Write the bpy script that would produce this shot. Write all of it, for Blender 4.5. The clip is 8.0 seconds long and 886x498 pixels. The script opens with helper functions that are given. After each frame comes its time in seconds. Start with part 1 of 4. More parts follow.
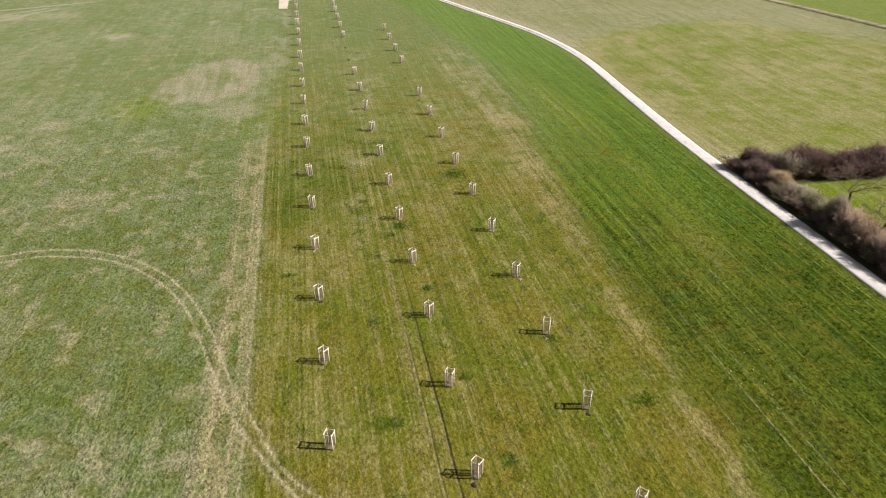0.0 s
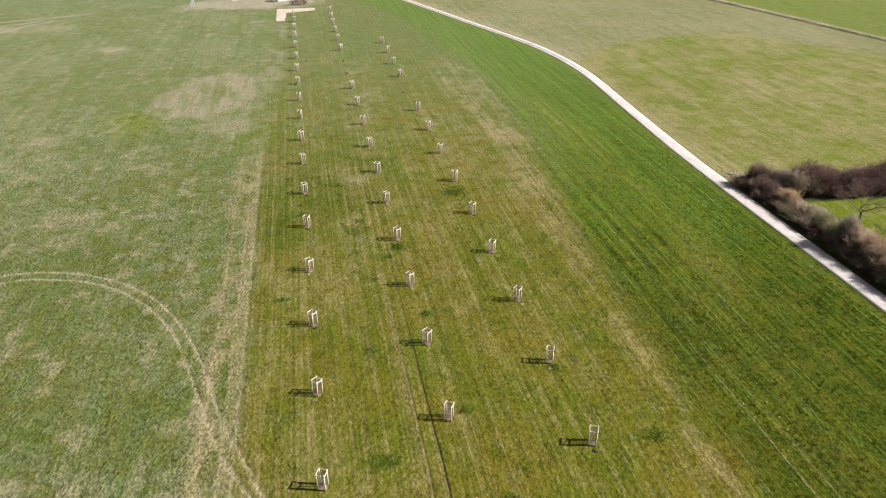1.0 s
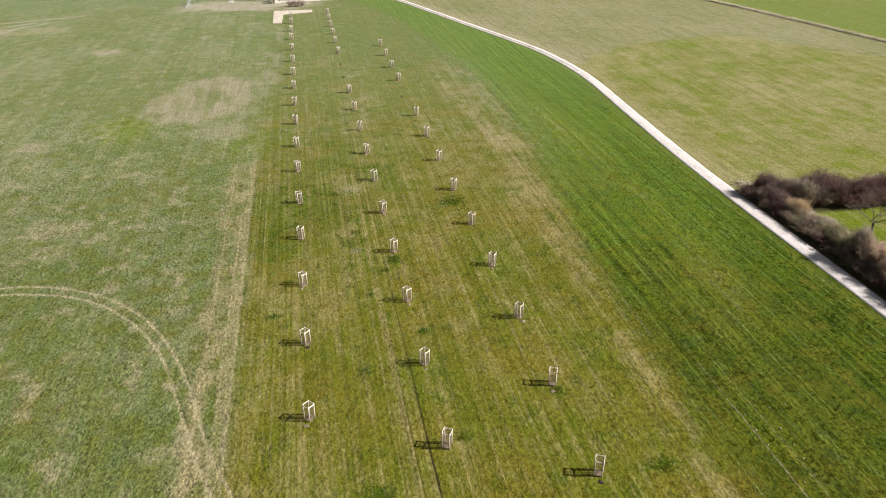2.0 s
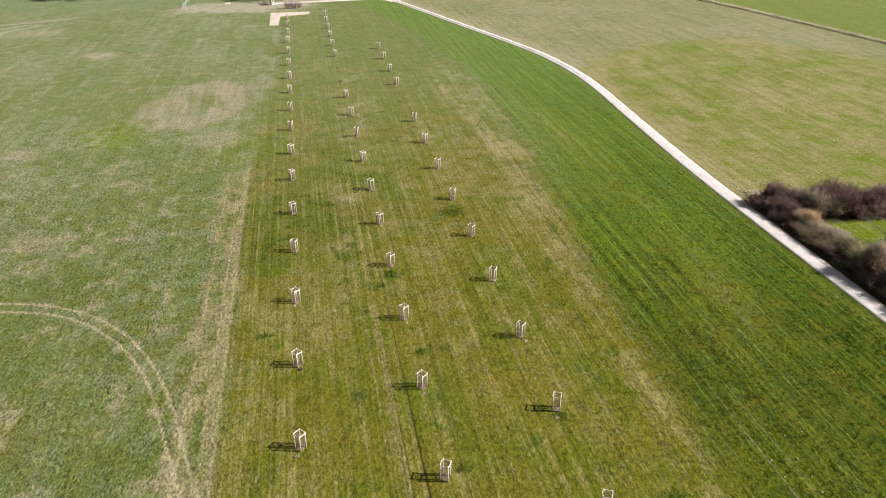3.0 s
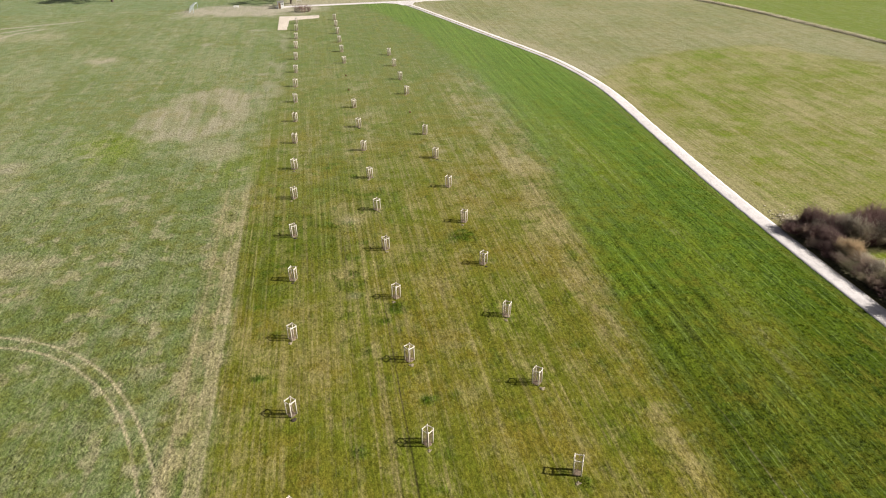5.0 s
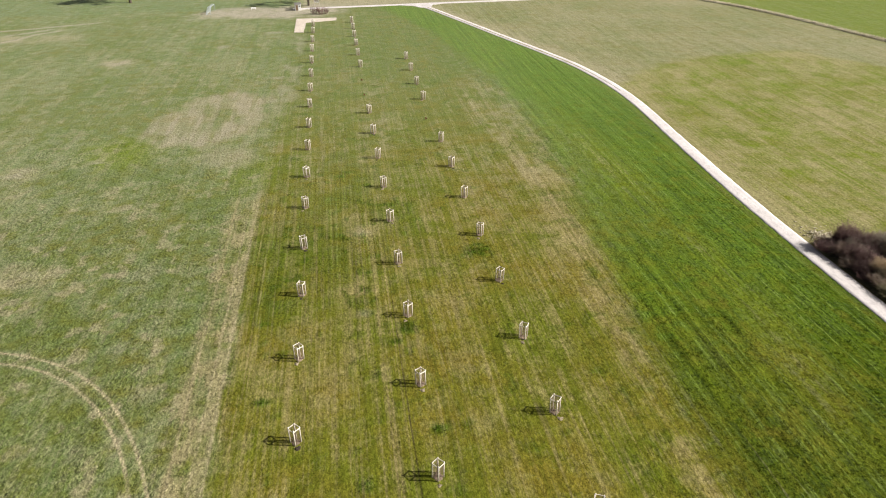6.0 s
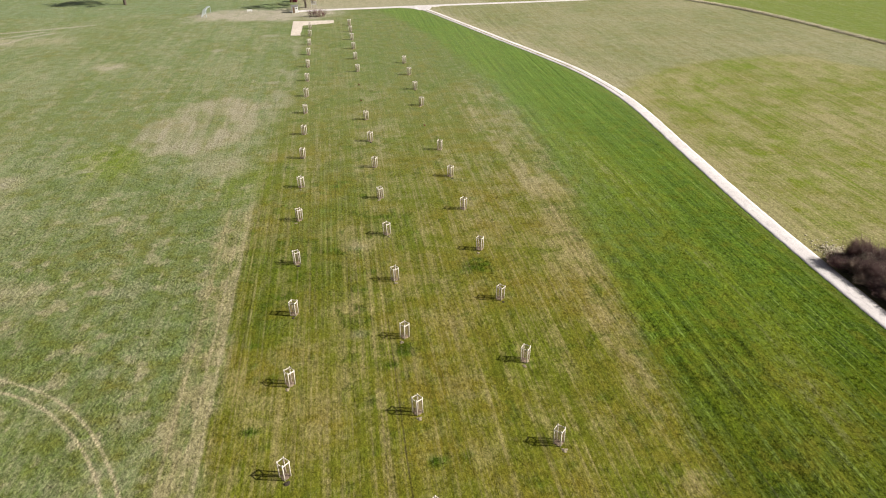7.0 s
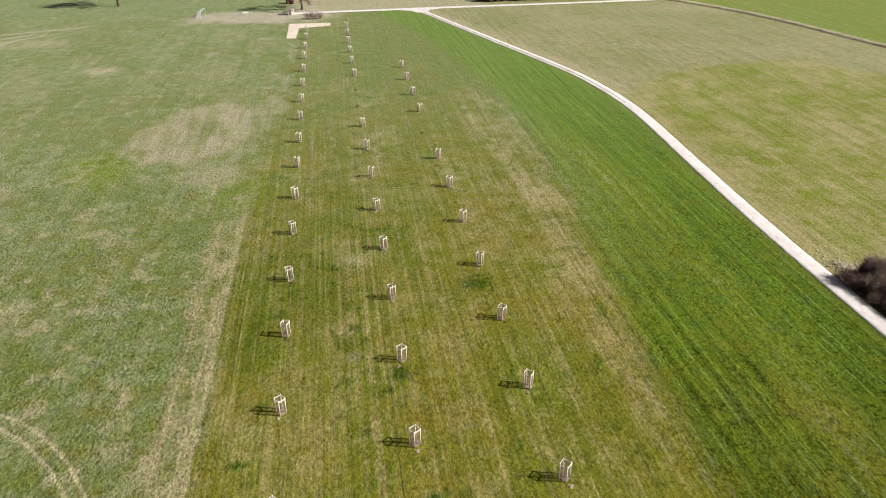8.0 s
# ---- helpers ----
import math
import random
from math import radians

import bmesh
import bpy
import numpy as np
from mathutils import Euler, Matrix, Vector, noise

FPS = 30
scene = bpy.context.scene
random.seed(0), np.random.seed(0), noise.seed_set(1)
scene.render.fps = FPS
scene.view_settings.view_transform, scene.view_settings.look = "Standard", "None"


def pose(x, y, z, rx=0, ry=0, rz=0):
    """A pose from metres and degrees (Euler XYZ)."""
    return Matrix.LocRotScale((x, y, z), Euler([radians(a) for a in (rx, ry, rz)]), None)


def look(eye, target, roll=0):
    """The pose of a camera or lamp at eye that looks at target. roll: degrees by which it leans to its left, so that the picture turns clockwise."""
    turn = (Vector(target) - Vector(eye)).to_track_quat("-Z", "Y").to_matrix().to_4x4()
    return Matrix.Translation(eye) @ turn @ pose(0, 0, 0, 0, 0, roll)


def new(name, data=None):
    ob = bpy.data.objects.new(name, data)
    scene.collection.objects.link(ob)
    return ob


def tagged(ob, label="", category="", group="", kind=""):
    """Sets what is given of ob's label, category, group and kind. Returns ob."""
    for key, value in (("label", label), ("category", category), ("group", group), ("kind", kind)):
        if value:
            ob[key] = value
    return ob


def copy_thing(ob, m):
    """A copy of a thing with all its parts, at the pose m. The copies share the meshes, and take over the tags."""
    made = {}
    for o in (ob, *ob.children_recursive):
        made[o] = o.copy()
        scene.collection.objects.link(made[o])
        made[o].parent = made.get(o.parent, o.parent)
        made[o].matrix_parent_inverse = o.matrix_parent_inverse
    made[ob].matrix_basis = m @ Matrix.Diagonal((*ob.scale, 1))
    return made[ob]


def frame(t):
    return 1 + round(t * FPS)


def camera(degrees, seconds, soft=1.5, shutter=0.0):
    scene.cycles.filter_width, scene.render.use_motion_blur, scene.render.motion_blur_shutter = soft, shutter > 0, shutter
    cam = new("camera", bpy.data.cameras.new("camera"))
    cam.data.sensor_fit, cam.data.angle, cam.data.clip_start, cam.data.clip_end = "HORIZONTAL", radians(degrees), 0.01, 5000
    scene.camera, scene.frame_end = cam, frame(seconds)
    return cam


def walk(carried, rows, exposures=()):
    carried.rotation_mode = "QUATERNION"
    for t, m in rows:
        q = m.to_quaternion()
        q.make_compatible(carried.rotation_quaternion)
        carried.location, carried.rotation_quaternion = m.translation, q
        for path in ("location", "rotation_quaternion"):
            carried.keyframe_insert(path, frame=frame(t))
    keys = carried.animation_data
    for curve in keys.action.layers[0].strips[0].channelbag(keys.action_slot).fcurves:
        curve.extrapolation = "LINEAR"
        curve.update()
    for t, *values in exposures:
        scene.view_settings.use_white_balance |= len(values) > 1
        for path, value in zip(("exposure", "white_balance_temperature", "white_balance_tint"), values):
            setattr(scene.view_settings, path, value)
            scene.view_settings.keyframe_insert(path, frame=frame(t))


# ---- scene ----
cam = camera(66.0, 8.0, soft=1.05)
PATH = [
    # seconds, eye x, y, z, yaw, pitch, roll
    (0.0, 2.04, -46.27, 47.79, -10.89, -30.43, -0.33),
    (0.1, 2.11, -45.93, 47.79, -10.90, -30.46, -0.33),
    (0.2, 2.18, -45.59, 47.79, -10.91, -30.35, -0.32),
    (0.3, 2.25, -45.25, 47.78, -10.92, -30.13, -0.32),
    (0.4, 2.32, -44.90, 47.78, -10.93, -29.97, -0.31),
    (0.5, 2.39, -44.56, 47.78, -10.94, -29.83, -0.31),
    (1.0, 2.73, -42.81, 47.76, -10.99, -29.64, -0.30),
    (1.5, 3.14, -41.02, 47.69, -11.02, -29.62, -0.27),
    (3.0, 4.47, -35.39, 47.59, -11.08, -29.62, -0.27),
    (3.5, 4.88, -33.45, 47.57, -11.13, -29.62, -0.24),
    (4.0, 5.31, -31.51, 47.55, -11.15, -29.63, -0.22),
    (4.1, 5.39, -31.11, 47.54, -10.98, -29.63, -0.22),
    (4.2, 5.48, -30.71, 47.53, -10.65, -29.62, -0.22),
    (4.3, 5.56, -30.31, 47.51, -10.40, -29.62, -0.22),
    (4.4, 5.65, -29.91, 47.50, -10.28, -29.62, -0.23),
    (4.5, 5.73, -29.51, 47.48, -10.24, -29.62, -0.23),
    (4.7, 5.91, -28.71, 47.45, -10.23, -29.61, -0.24),
    (4.9, 6.09, -27.91, 47.42, -10.12, -29.59, -0.26),
    (5.3, 6.45, -26.31, 47.36, -9.28, -29.55, -0.29),
    (5.6, 6.72, -25.11, 47.33, -8.58, -29.53, -0.31),
    (5.8, 6.90, -24.31, 47.31, -8.45, -29.52, -0.32),
    (6.0, 7.08, -23.51, 47.30, -8.41, -29.51, -0.33),
    (6.5, 7.47, -21.50, 47.32, -8.42, -29.51, -0.33),
    (7.0, 7.78, -19.52, 47.36, -8.50, -29.49, -0.25),
    (7.5, 8.02, -17.52, 47.40, -8.62, -29.48, -0.13),
    (8.0, 8.26, -15.46, 47.46, -8.72, -29.48, -0.07),
]


def eye_row(x, y, z, yaw, pitch, roll):
    a, b = radians(yaw), radians(pitch)
    way = Vector((-math.sin(a) * math.cos(b), math.cos(a) * math.cos(b), math.sin(b)))
    e = Vector((x, y, z))
    return look(e, e + way * 50, roll)


walk(cam, [(t, eye_row(*r)) for t, *r in PATH])

# ---- daylight ----
SUN_HEIGHT, SUN_AZIMUTH = 35.0, 104.0      # degrees; azimuth clockwise from +y
scene.view_settings.exposure = 0.68
world = bpy.data.worlds.new("sky")
scene.world = world
world.use_nodes = True
wt = world.node_tree
sky = wt.nodes.new("ShaderNodeTexSky")
sky.sky_type, sky.sun_disc = "NISHITA", False
sky.sun_elevation, sky.sun_rotation = radians(SUN_HEIGHT), radians(SUN_AZIMUTH)
sky.air_density, sky.dust_density, sky.ozone_density = 0.8, 3.0, 0.3
hazy = wt.nodes.new("ShaderNodeHueSaturation")      # thin high haze greys the blue
hazy.inputs["Saturation"].default_value = 0.45
wt.links.new(sky.outputs[0], hazy.inputs["Color"])
wt.links.new(hazy.outputs[0], wt.nodes["Background"].inputs[0])
wt.nodes["Background"].inputs[1].default_value = 0.032
sun_data = bpy.data.lights.new("sun", "SUN")
sun_data.energy, sun_data.angle, sun_data.color = 4.95, radians(0.5), (1.0, 0.95, 0.85)
sun = new("sun", sun_data)
ch = math.cos(radians(SUN_HEIGHT))
sun.matrix_world = look((200 * ch * math.sin(radians(SUN_AZIMUTH)), 200 * ch * math.cos(radians(SUN_AZIMUTH)),
                         200 * math.sin(radians(SUN_HEIGHT))), (0, 0, 0))


# ---- materials ----
class Nodes:
    """A small builder for a material's node tree."""

    def __init__(self, name, rough=0.9):
        self.m = bpy.data.materials.new(name)
        self.m.use_nodes = True
        self.t = self.m.node_tree
        self.bsdf = self.t.nodes["Principled BSDF"]
        self.bsdf.inputs["Roughness"].default_value = rough
        self.bsdf.inputs["Specular IOR Level"].default_value = 0.25
        self.where = self.t.nodes.new("ShaderNodeTexCoord").outputs["Object"]

    def put(self, socket, value):
        if isinstance(value, bpy.types.NodeSocket):
            self.t.links.new(value, socket)
        elif isinstance(value, tuple) and len(value) == 3 and socket.type == "RGBA":
            socket.default_value = (*value, 1.0)
        else:
            socket.default_value = value

    def noise(self, size, stretch=(1, 1, 1), detail=3.0, turn=0.0, rough=0.55):
        mp = self.t.nodes.new("ShaderNodeMapping")
        self.t.links.new(self.where, mp.inputs[0])
        mp.inputs["Rotation"].default_value = (0, 0, radians(turn))
        mp.inputs["Scale"].default_value = tuple(s / size for s in stretch)
        n = self.t.nodes.new("ShaderNodeTexNoise")
        n.inputs["Scale"].default_value = 1.0
        n.inputs["Detail"].default_value = detail
        n.inputs["Roughness"].default_value = rough
        self.t.links.new(mp.outputs[0], n.inputs["Vector"])
        return n.outputs["Fac"]

    def span(self, value, lo, hi, a=0.0, b=1.0):
        n = self.t.nodes.new("ShaderNodeMapRange")
        n.clamp = True
        for k, v in zip(("Value", "From Min", "From Max", "To Min", "To Max"), (value, lo, hi, a, b)):
            self.put(n.inputs[k], v)
        return n.outputs["Result"]

    def math(self, op, a, b=0.0, clamp=False):
        n = self.t.nodes.new("ShaderNodeMath")
        n.operation, n.use_clamp = op, clamp
        self.put(n.inputs[0], a)
        self.put(n.inputs[1], b)
        return n.outputs[0]

    def mix(self, f, a, b, kind="MIX"):
        n = self.t.nodes.new("ShaderNodeMix")
        n.data_type, n.blend_type = "RGBA", kind
        self.put(n.inputs["Factor"], f)
        self.put(n.inputs["A"], a)
        self.put(n.inputs["B"], b)
        return n.outputs["Result"]

    def attribute(self, name):
        n = self.t.nodes.new("ShaderNodeAttribute")
        n.attribute_name = name
        s = self.t.nodes.new("ShaderNodeSeparateColor")
        self.t.links.new(n.outputs["Color"], s.inputs[0])
        return s.outputs

    def chance(self):
        return self.t.nodes.new("ShaderNodeObjectInfo").outputs["Random"]

    def done(self, colour, bump=None, height=0.02, rough=None):
        self.put(self.bsdf.inputs["Base Color"], colour)
        if rough is not None:
            self.put(self.bsdf.inputs["Roughness"], rough)
        if bump is not None:
            b = self.t.nodes.new("ShaderNodeBump")
            b.inputs["Strength"].default_value = 1.0
            b.inputs["Distance"].default_value = height
            self.t.links.new(bump, b.inputs["Height"])
            self.t.links.new(b.outputs[0], self.bsdf.inputs["Normal"])
        return self.m


def grass_material(name, blades=False):
    """Early spring meadow: cover holds straw, lush, cool; marks holds worn, soil, yellow."""
    n = Nodes(name, 0.9)
    n.bsdf.inputs["Specular IOR Level"].default_value = 0.0
    straw, lush, cool = n.attribute("cover")[:3]
    worn, soil, yellow = n.attribute("marks")[:3]
    wheel, warm, fresh = n.attribute("tracks")[:3]
    broad = n.noise(11, detail=5)
    patch = n.noise(2.6, detail=4, rough=0.6)
    clump = n.noise(0.62, detail=3, rough=0.65)
    grain = n.noise(0.36, (1.0, 0.6, 1.0), detail=3, rough=0.75, turn=25)
    speck = n.noise(0.22, (1.0, 0.5, 1.0), detail=2, rough=0.6, turn=-25)
    lines = n.noise(1.1, (1.0, 0.016, 1.0), detail=4, rough=0.75)
    fine_lines = n.noise(0.40, (1.0, 0.025, 1.0), detail=2, rough=0.7)
    rows = n.noise(0.75, (1.0, 0.018, 1.0), detail=3, rough=0.7)
    c = n.mix(n.span(broad, 0.38, 0.62), OLIVE, OLIVE_WARM)
    c = n.mix(n.math("MULTIPLY", n.span(patch, 0.48, 0.66), 0.6), c, MEADOW)
    c = n.mix(n.math("MULTIPLY", n.span(clump, 0.54, 0.70), 0.5), c, DARK_TUFT)
    lush_f = n.math("MULTIPLY", lush, n.span(n.math("ADD", patch, n.math("MULTIPLY", lines, 0.9)), 0.68, 1.06, 0.25, 1.15), True)
    c = n.mix(lush_f, c, LUSH)
    c = n.mix(n.math("MULTIPLY", cool, n.span(patch, 0.35, 0.6, 0.45, 1.0)), c, COOL)
    c = n.mix(n.math("MULTIPLY", yellow, n.span(clump, 0.3, 0.6, 0.4, 1.0)), c, YELLOW)
    c = n.mix(n.math("MULTIPLY", fresh, n.span(patch, 0.35, 0.62, 0.35, 1.0)), c, FRESH)
    drill = n.span(n.math("ADD", n.math("MULTIPLY", rows, 0.60), n.math("MULTIPLY", fine_lines, 0.40)), 0.51, 0.57)
    c = n.mix(n.math("MULTIPLY", n.math("MULTIPLY", lush, drill), n.span(n.math("ADD", n.math("MULTIPLY", patch, 0.5), n.math("MULTIPLY", clump, 0.5)), 0.42, 0.56, 0.15, 0.55)), c, LUSH_DARK)
    c = n.mix(n.math("MULTIPLY", n.math("MULTIPLY", lush, n.span(n.math("ADD", n.math("MULTIPLY", clump, 0.6), n.math("MULTIPLY", patch, 0.4)), 0.52, 0.62)), 0.55), c, LUSH_DARK)
    pale = n.span(n.noise(0.36, (1.0, 0.007, 1.0), detail=1, rough=0.5), 0.585, 0.645)
    c = n.mix(n.math("MULTIPLY", n.math("MULTIPLY", lush, pale), n.span(patch, 0.42, 0.58, 0.15, 0.85)), c, LUSH_PALE)
    striped = n.math("ADD", n.math("MULTIPLY", n.math("SUBTRACT", lines, 0.5), 0.95), n.math("MULTIPLY", n.math("SUBTRACT", fine_lines, 0.5), 0.80))
    striped = n.math("ADD", n.math("MULTIPLY", striped, n.span(cool, 0.2, 0.9, 1.0, 0.5)), 0.875)
    s = n.math("ADD", n.math("MULTIPLY", clump, 0.55), striped)
    s = n.math("ADD", s, n.math("ADD", n.math("MULTIPLY", patch, 0.88), n.math("MULTIPLY", speck, 0.22)))
    s = n.span(n.math("ADD", s, n.math("MULTIPLY", straw, 0.66)), 1.70, 2.30)
    c = n.mix(n.math("MULTIPLY", s, n.span(lush, 0.1, 0.7, 0.85, 0.12)), c, n.mix(warm, STRAW, STRAW_WARM))
    c = n.mix(n.math("MULTIPLY", warm, n.math("MULTIPLY", n.span(rows, 0.52, 0.66), n.span(patch, 0.38, 0.56, 0.10, 0.50))), c, STRAW_WARM)
    c = n.mix(n.math("MULTIPLY", warm, n.math("MULTIPLY", n.span(rows, 0.38, 0.46, 1.0, 0.0), 0.32)), c, DARK_TUFT)
    c = n.mix(n.math("MULTIPLY", worn, n.span(grain, 0.3, 0.55, 0.5, 1.0)), c, WORN)
    off = n.math("ADD", wheel, n.math("MULTIPLY", n.math("SUBTRACT", clump, 0.5), 0.22))
    rut = n.math("MULTIPLY", n.span(off, 0.08, 0.26, 1.0, 0.0), n.span(n.math("ADD", patch, n.math("MULTIPLY", clump, 0.5)), 0.58, 0.80, 0.28, 0.95))
    c = n.mix(rut, c, RUT)
    for at, wide, ylo, yhi, strength, tone in STRAIGHT_RUTS:
        xyz = n.t.nodes.new("ShaderNodeSeparateXYZ")
        n.t.links.new(n.where, xyz.inputs[0])
        off = n.math("ADD", n.math("SUBTRACT", xyz.outputs[0], at), n.math("MULTIPLY", n.math("SUBTRACT", n.noise(9.0, (0.2, 1, 1)), 0.5), 0.35))
        near = n.span(n.math("ABSOLUTE", off), wide * 0.4, wide * 1.3, strength, 0.0)
        near = n.math("MULTIPLY", near, n.span(xyz.outputs[1], ylo, yhi, 1.0, 0.0))
        near = n.math("MULTIPLY", near, n.span(n.math("ADD", clump, n.math("MULTIPLY", patch, 0.6)), 0.66, 0.86, 0.38, 1.0))
        c = n.mix(near, c, tone)
    c = n.mix(n.math("MULTIPLY", soil, n.span(clump, 0.3, 0.6, 0.6, 1.0)), c, SOIL)
    fine = n.math("ADD", n.math("MULTIPLY", grain, 0.55), n.math("MULTIPLY", speck, 0.45))
    shade = n.span(n.math("ADD", n.math("MULTIPLY", fine, 0.75), n.math("MULTIPLY", clump, 0.25)), 0.36, 0.62, 0.66, 1.24)
    c = n.mix(1.0, c, shade, "MULTIPLY")
    blade = n.noise(0.10, (1.0, 0.6, 1.0), detail=2, rough=0.6, turn=15)
    c = n.mix(1.0, c, n.span(blade, 0.36, 0.64, 0.78, 1.22), "MULTIPLY")
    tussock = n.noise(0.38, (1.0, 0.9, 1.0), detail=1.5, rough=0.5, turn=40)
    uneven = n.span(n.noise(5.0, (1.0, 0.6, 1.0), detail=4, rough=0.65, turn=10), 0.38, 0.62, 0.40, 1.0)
    hollow_shade = n.span(tussock, 0.32, 0.50, 0.36, 1.10)      # tussock shade painted in: colour darkens in the dips between clumps
    c = n.mix(n.math("MULTIPLY", n.math("ADD", n.span(lush, 0.1, 0.8, 0.25, 0.45), n.math("MULTIPLY", cool, 0.32), True), uneven), c, n.mix(1.0, c, hollow_shade, "MULTIPLY"))
    ridge = n.math("ADD", n.math("MULTIPLY", n.noise(0.42, (1.0, 0.02, 1.0), detail=0.6), 0.45), n.math("MULTIPLY", n.noise(0.85, (1.0, 0.012, 1.0), detail=0.6), 0.55))
    rough = n.math("MULTIPLY", n.math("ADD", n.math("ADD", n.math("MULTIPLY", cool, 0.36), n.math("MULTIPLY", lush, 0.12)), 0.52), uneven)
    rel = n.math("ADD", n.math("MULTIPLY", tussock, rough), n.math("MULTIPLY", fine, 0.30))
    rel = n.math("ADD", rel, n.math("MULTIPLY", ridge, n.math("ADD", n.math("MULTIPLY", lush, 0.75), n.math("MULTIPLY", warm, 0.30))))
    over = n.t.nodes.new("ShaderNodeMixShader" if blades else "ShaderNodeAddShader")
    soft_lobe = n.t.nodes.new("ShaderNodeBsdfTranslucent" if blades else "ShaderNodeBsdfSheen")
    slots = over.inputs[-2:]
    n.t.links.new(n.bsdf.outputs[0], slots[0])
    n.t.links.new(soft_lobe.outputs[0], slots[1])
    n.t.links.new(over.outputs[0], n.t.nodes["Material Output"].inputs[0])
    if blades:
        over.inputs[0].default_value = 0.25
        n.put(soft_lobe.inputs["Color"], c)
    else:
        n.put(soft_lobe.inputs["Color"], n.mix(1.0, n.mix(lush, n.mix(cool, (0.205, 0.212, 0.175), (0.220, 0.228, 0.214)), (0.195, 0.255, 0.135)), shade, "MULTIPLY"))
        soft_lobe.inputs["Roughness"].default_value = 0.34
    return n.done(c, None if blades else rel, 0.30)


OLIVE, OLIVE_WARM, MEADOW = (0.109, 0.125, 0.013), (0.152, 0.129, 0.019), (0.092, 0.114, 0.010)
LUSH, LUSH_DARK, LUSH_PALE, DARK_TUFT = (0.048, 0.081, 0.003), (0.017, 0.044, 0.002), (0.150, 0.205, 0.040), (0.056, 0.080, 0.006)
COOL, YELLOW = (0.122, 0.170, 0.070), (0.115, 0.158, 0.004)
FRESH = (0.098, 0.166, 0.020)
STRAW_WARM, RUT = (0.275, 0.225, 0.105), (0.350, 0.298, 0.190)
STRAW, WORN, SOIL = (0.280, 0.250, 0.155), (0.320, 0.283, 0.225), (0.034, 0.026, 0.016)
# x, half width, where it fades out along y, strength, colour
STRAIGHT_RUTS = ((11.15, 0.11, 2, 24, 1.0, SOIL), (10.95, 0.10, 2, 24, 0.5, STRAW_WARM), (14.6, 0.08, 6, 26, 0.25, SOIL), (9.52, 0.11, 8, 30, 0.55, STRAW_WARM), (9.6, 0.12, 30, 60, 0.5, STRAW_WARM), (8.1, 0.10, 30, 60, 0.4, STRAW_WARM), (11.1, 0.09, 30, 80, 0.70, SOIL), (9.75, 0.09, 4, 30, 0.60, SOIL), (10.7, 0.14, 60, 100, 0.35, STRAW_WARM), (9.2, 0.14, 70, 110, 0.35, STRAW_WARM),
                 (42.0, 0.12, 2, 22, 0.60, STRAW), (43.9, 0.10, 0, 18, 0.45, STRAW), (-7.75, 0.20, 72, 84, 0.50, RUT), (-8.9, 0.20, 62, 80, 0.45, RUT), (-10.9, 0.18, 50, 84, 0.35, RUT), (55.5, 0.12, 40, 120, 0.45, LUSH_PALE),
                 (58.0, 0.10, 30, 90, 0.45, LUSH_PALE), (48.5, 0.10, 60, 110, 0.45, LUSH_PALE))
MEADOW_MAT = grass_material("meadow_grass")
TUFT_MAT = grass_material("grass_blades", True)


def gravel_material(name, a, b, size):
    n = Nodes(name, 0.95)
    big, small = n.noise(2.5, (1, 0.25, 1), 4), n.noise(size, detail=3, rough=0.7)
    stain, wash = n.noise(0.8, (1, 0.5, 1), 4, rough=0.65), n.noise(0.35, detail=3)
    c = n.mix(n.span(big, 0.3, 0.7), a, b)
    c = n.mix(n.math("MULTIPLY", n.span(stain, 0.48, 0.66), 0.45), c, tuple(k * f for k, f in zip(a, (0.68, 0.68, 0.70))))
    c = n.mix(n.math("MULTIPLY", n.span(wash, 0.56, 0.70), 0.30), c, tuple(min(0.8, k * 1.15) for k in b))
    c = n.mix(1.0, c, n.span(small, 0.25, 0.75, 0.78, 1.18), "MULTIPLY")
    return n.done(c, small, 0.03)


def grained(name, dark, light, size, stretch=(1, 1, 1), rough=0.85, relief=0.004, vary=0.25):
    n = Nodes(name, rough)
    a, b = n.noise(size, stretch, 4), n.noise(size * 7, stretch, 3)
    c = n.mix(n.span(n.math("ADD", n.math("MULTIPLY", a, 0.6), n.math("MULTIPLY", b, 0.4)), 0.35, 0.65), dark, light)
    k = n.span(n.chance(), 0, 1, 1 - vary, 1 + vary)
    c = n.mix(1.0, c, k, "MULTIPLY")
    return n.done(c, a, relief)


PATH_MAT = gravel_material("pale_gravel", (0.55, 0.505, 0.505), (0.69, 0.645, 0.65), 0.10)
SAND_MAT = gravel_material("pale_sand", (0.53, 0.455, 0.39), (0.64, 0.565, 0.50), 0.12)
POST_MAT = grained("pale_stake_wood", (0.54, 0.475, 0.41), (0.76, 0.70, 0.635), 0.03, (1, 1, 0.08), 0.75, vary=0.12)
RAIL_MAT = grained("sawn_rail_wood", (0.62, 0.56, 0.49), (0.82, 0.77, 0.70), 0.03, (0.3, 0.3, 1), 0.75, vary=0.12)
WIRE_MAT = grained("rusty_wire", (0.20, 0.13, 0.11), (0.36, 0.26, 0.22), 0.05, rough=0.6)
BARK_MAT = grained("grey_bark", (0.050, 0.038, 0.030), (0.13, 0.105, 0.085), 0.04, (1, 1, 0.3), relief=0.01)
BRANCH_MAT = grained("grey_branches", (0.10, 0.080, 0.062), (0.22, 0.18, 0.145), 0.05)
STEM_MAT = grained("young_bark", (0.12, 0.085, 0.065), (0.22, 0.165, 0.13), 0.03, (1, 1, 0.3))
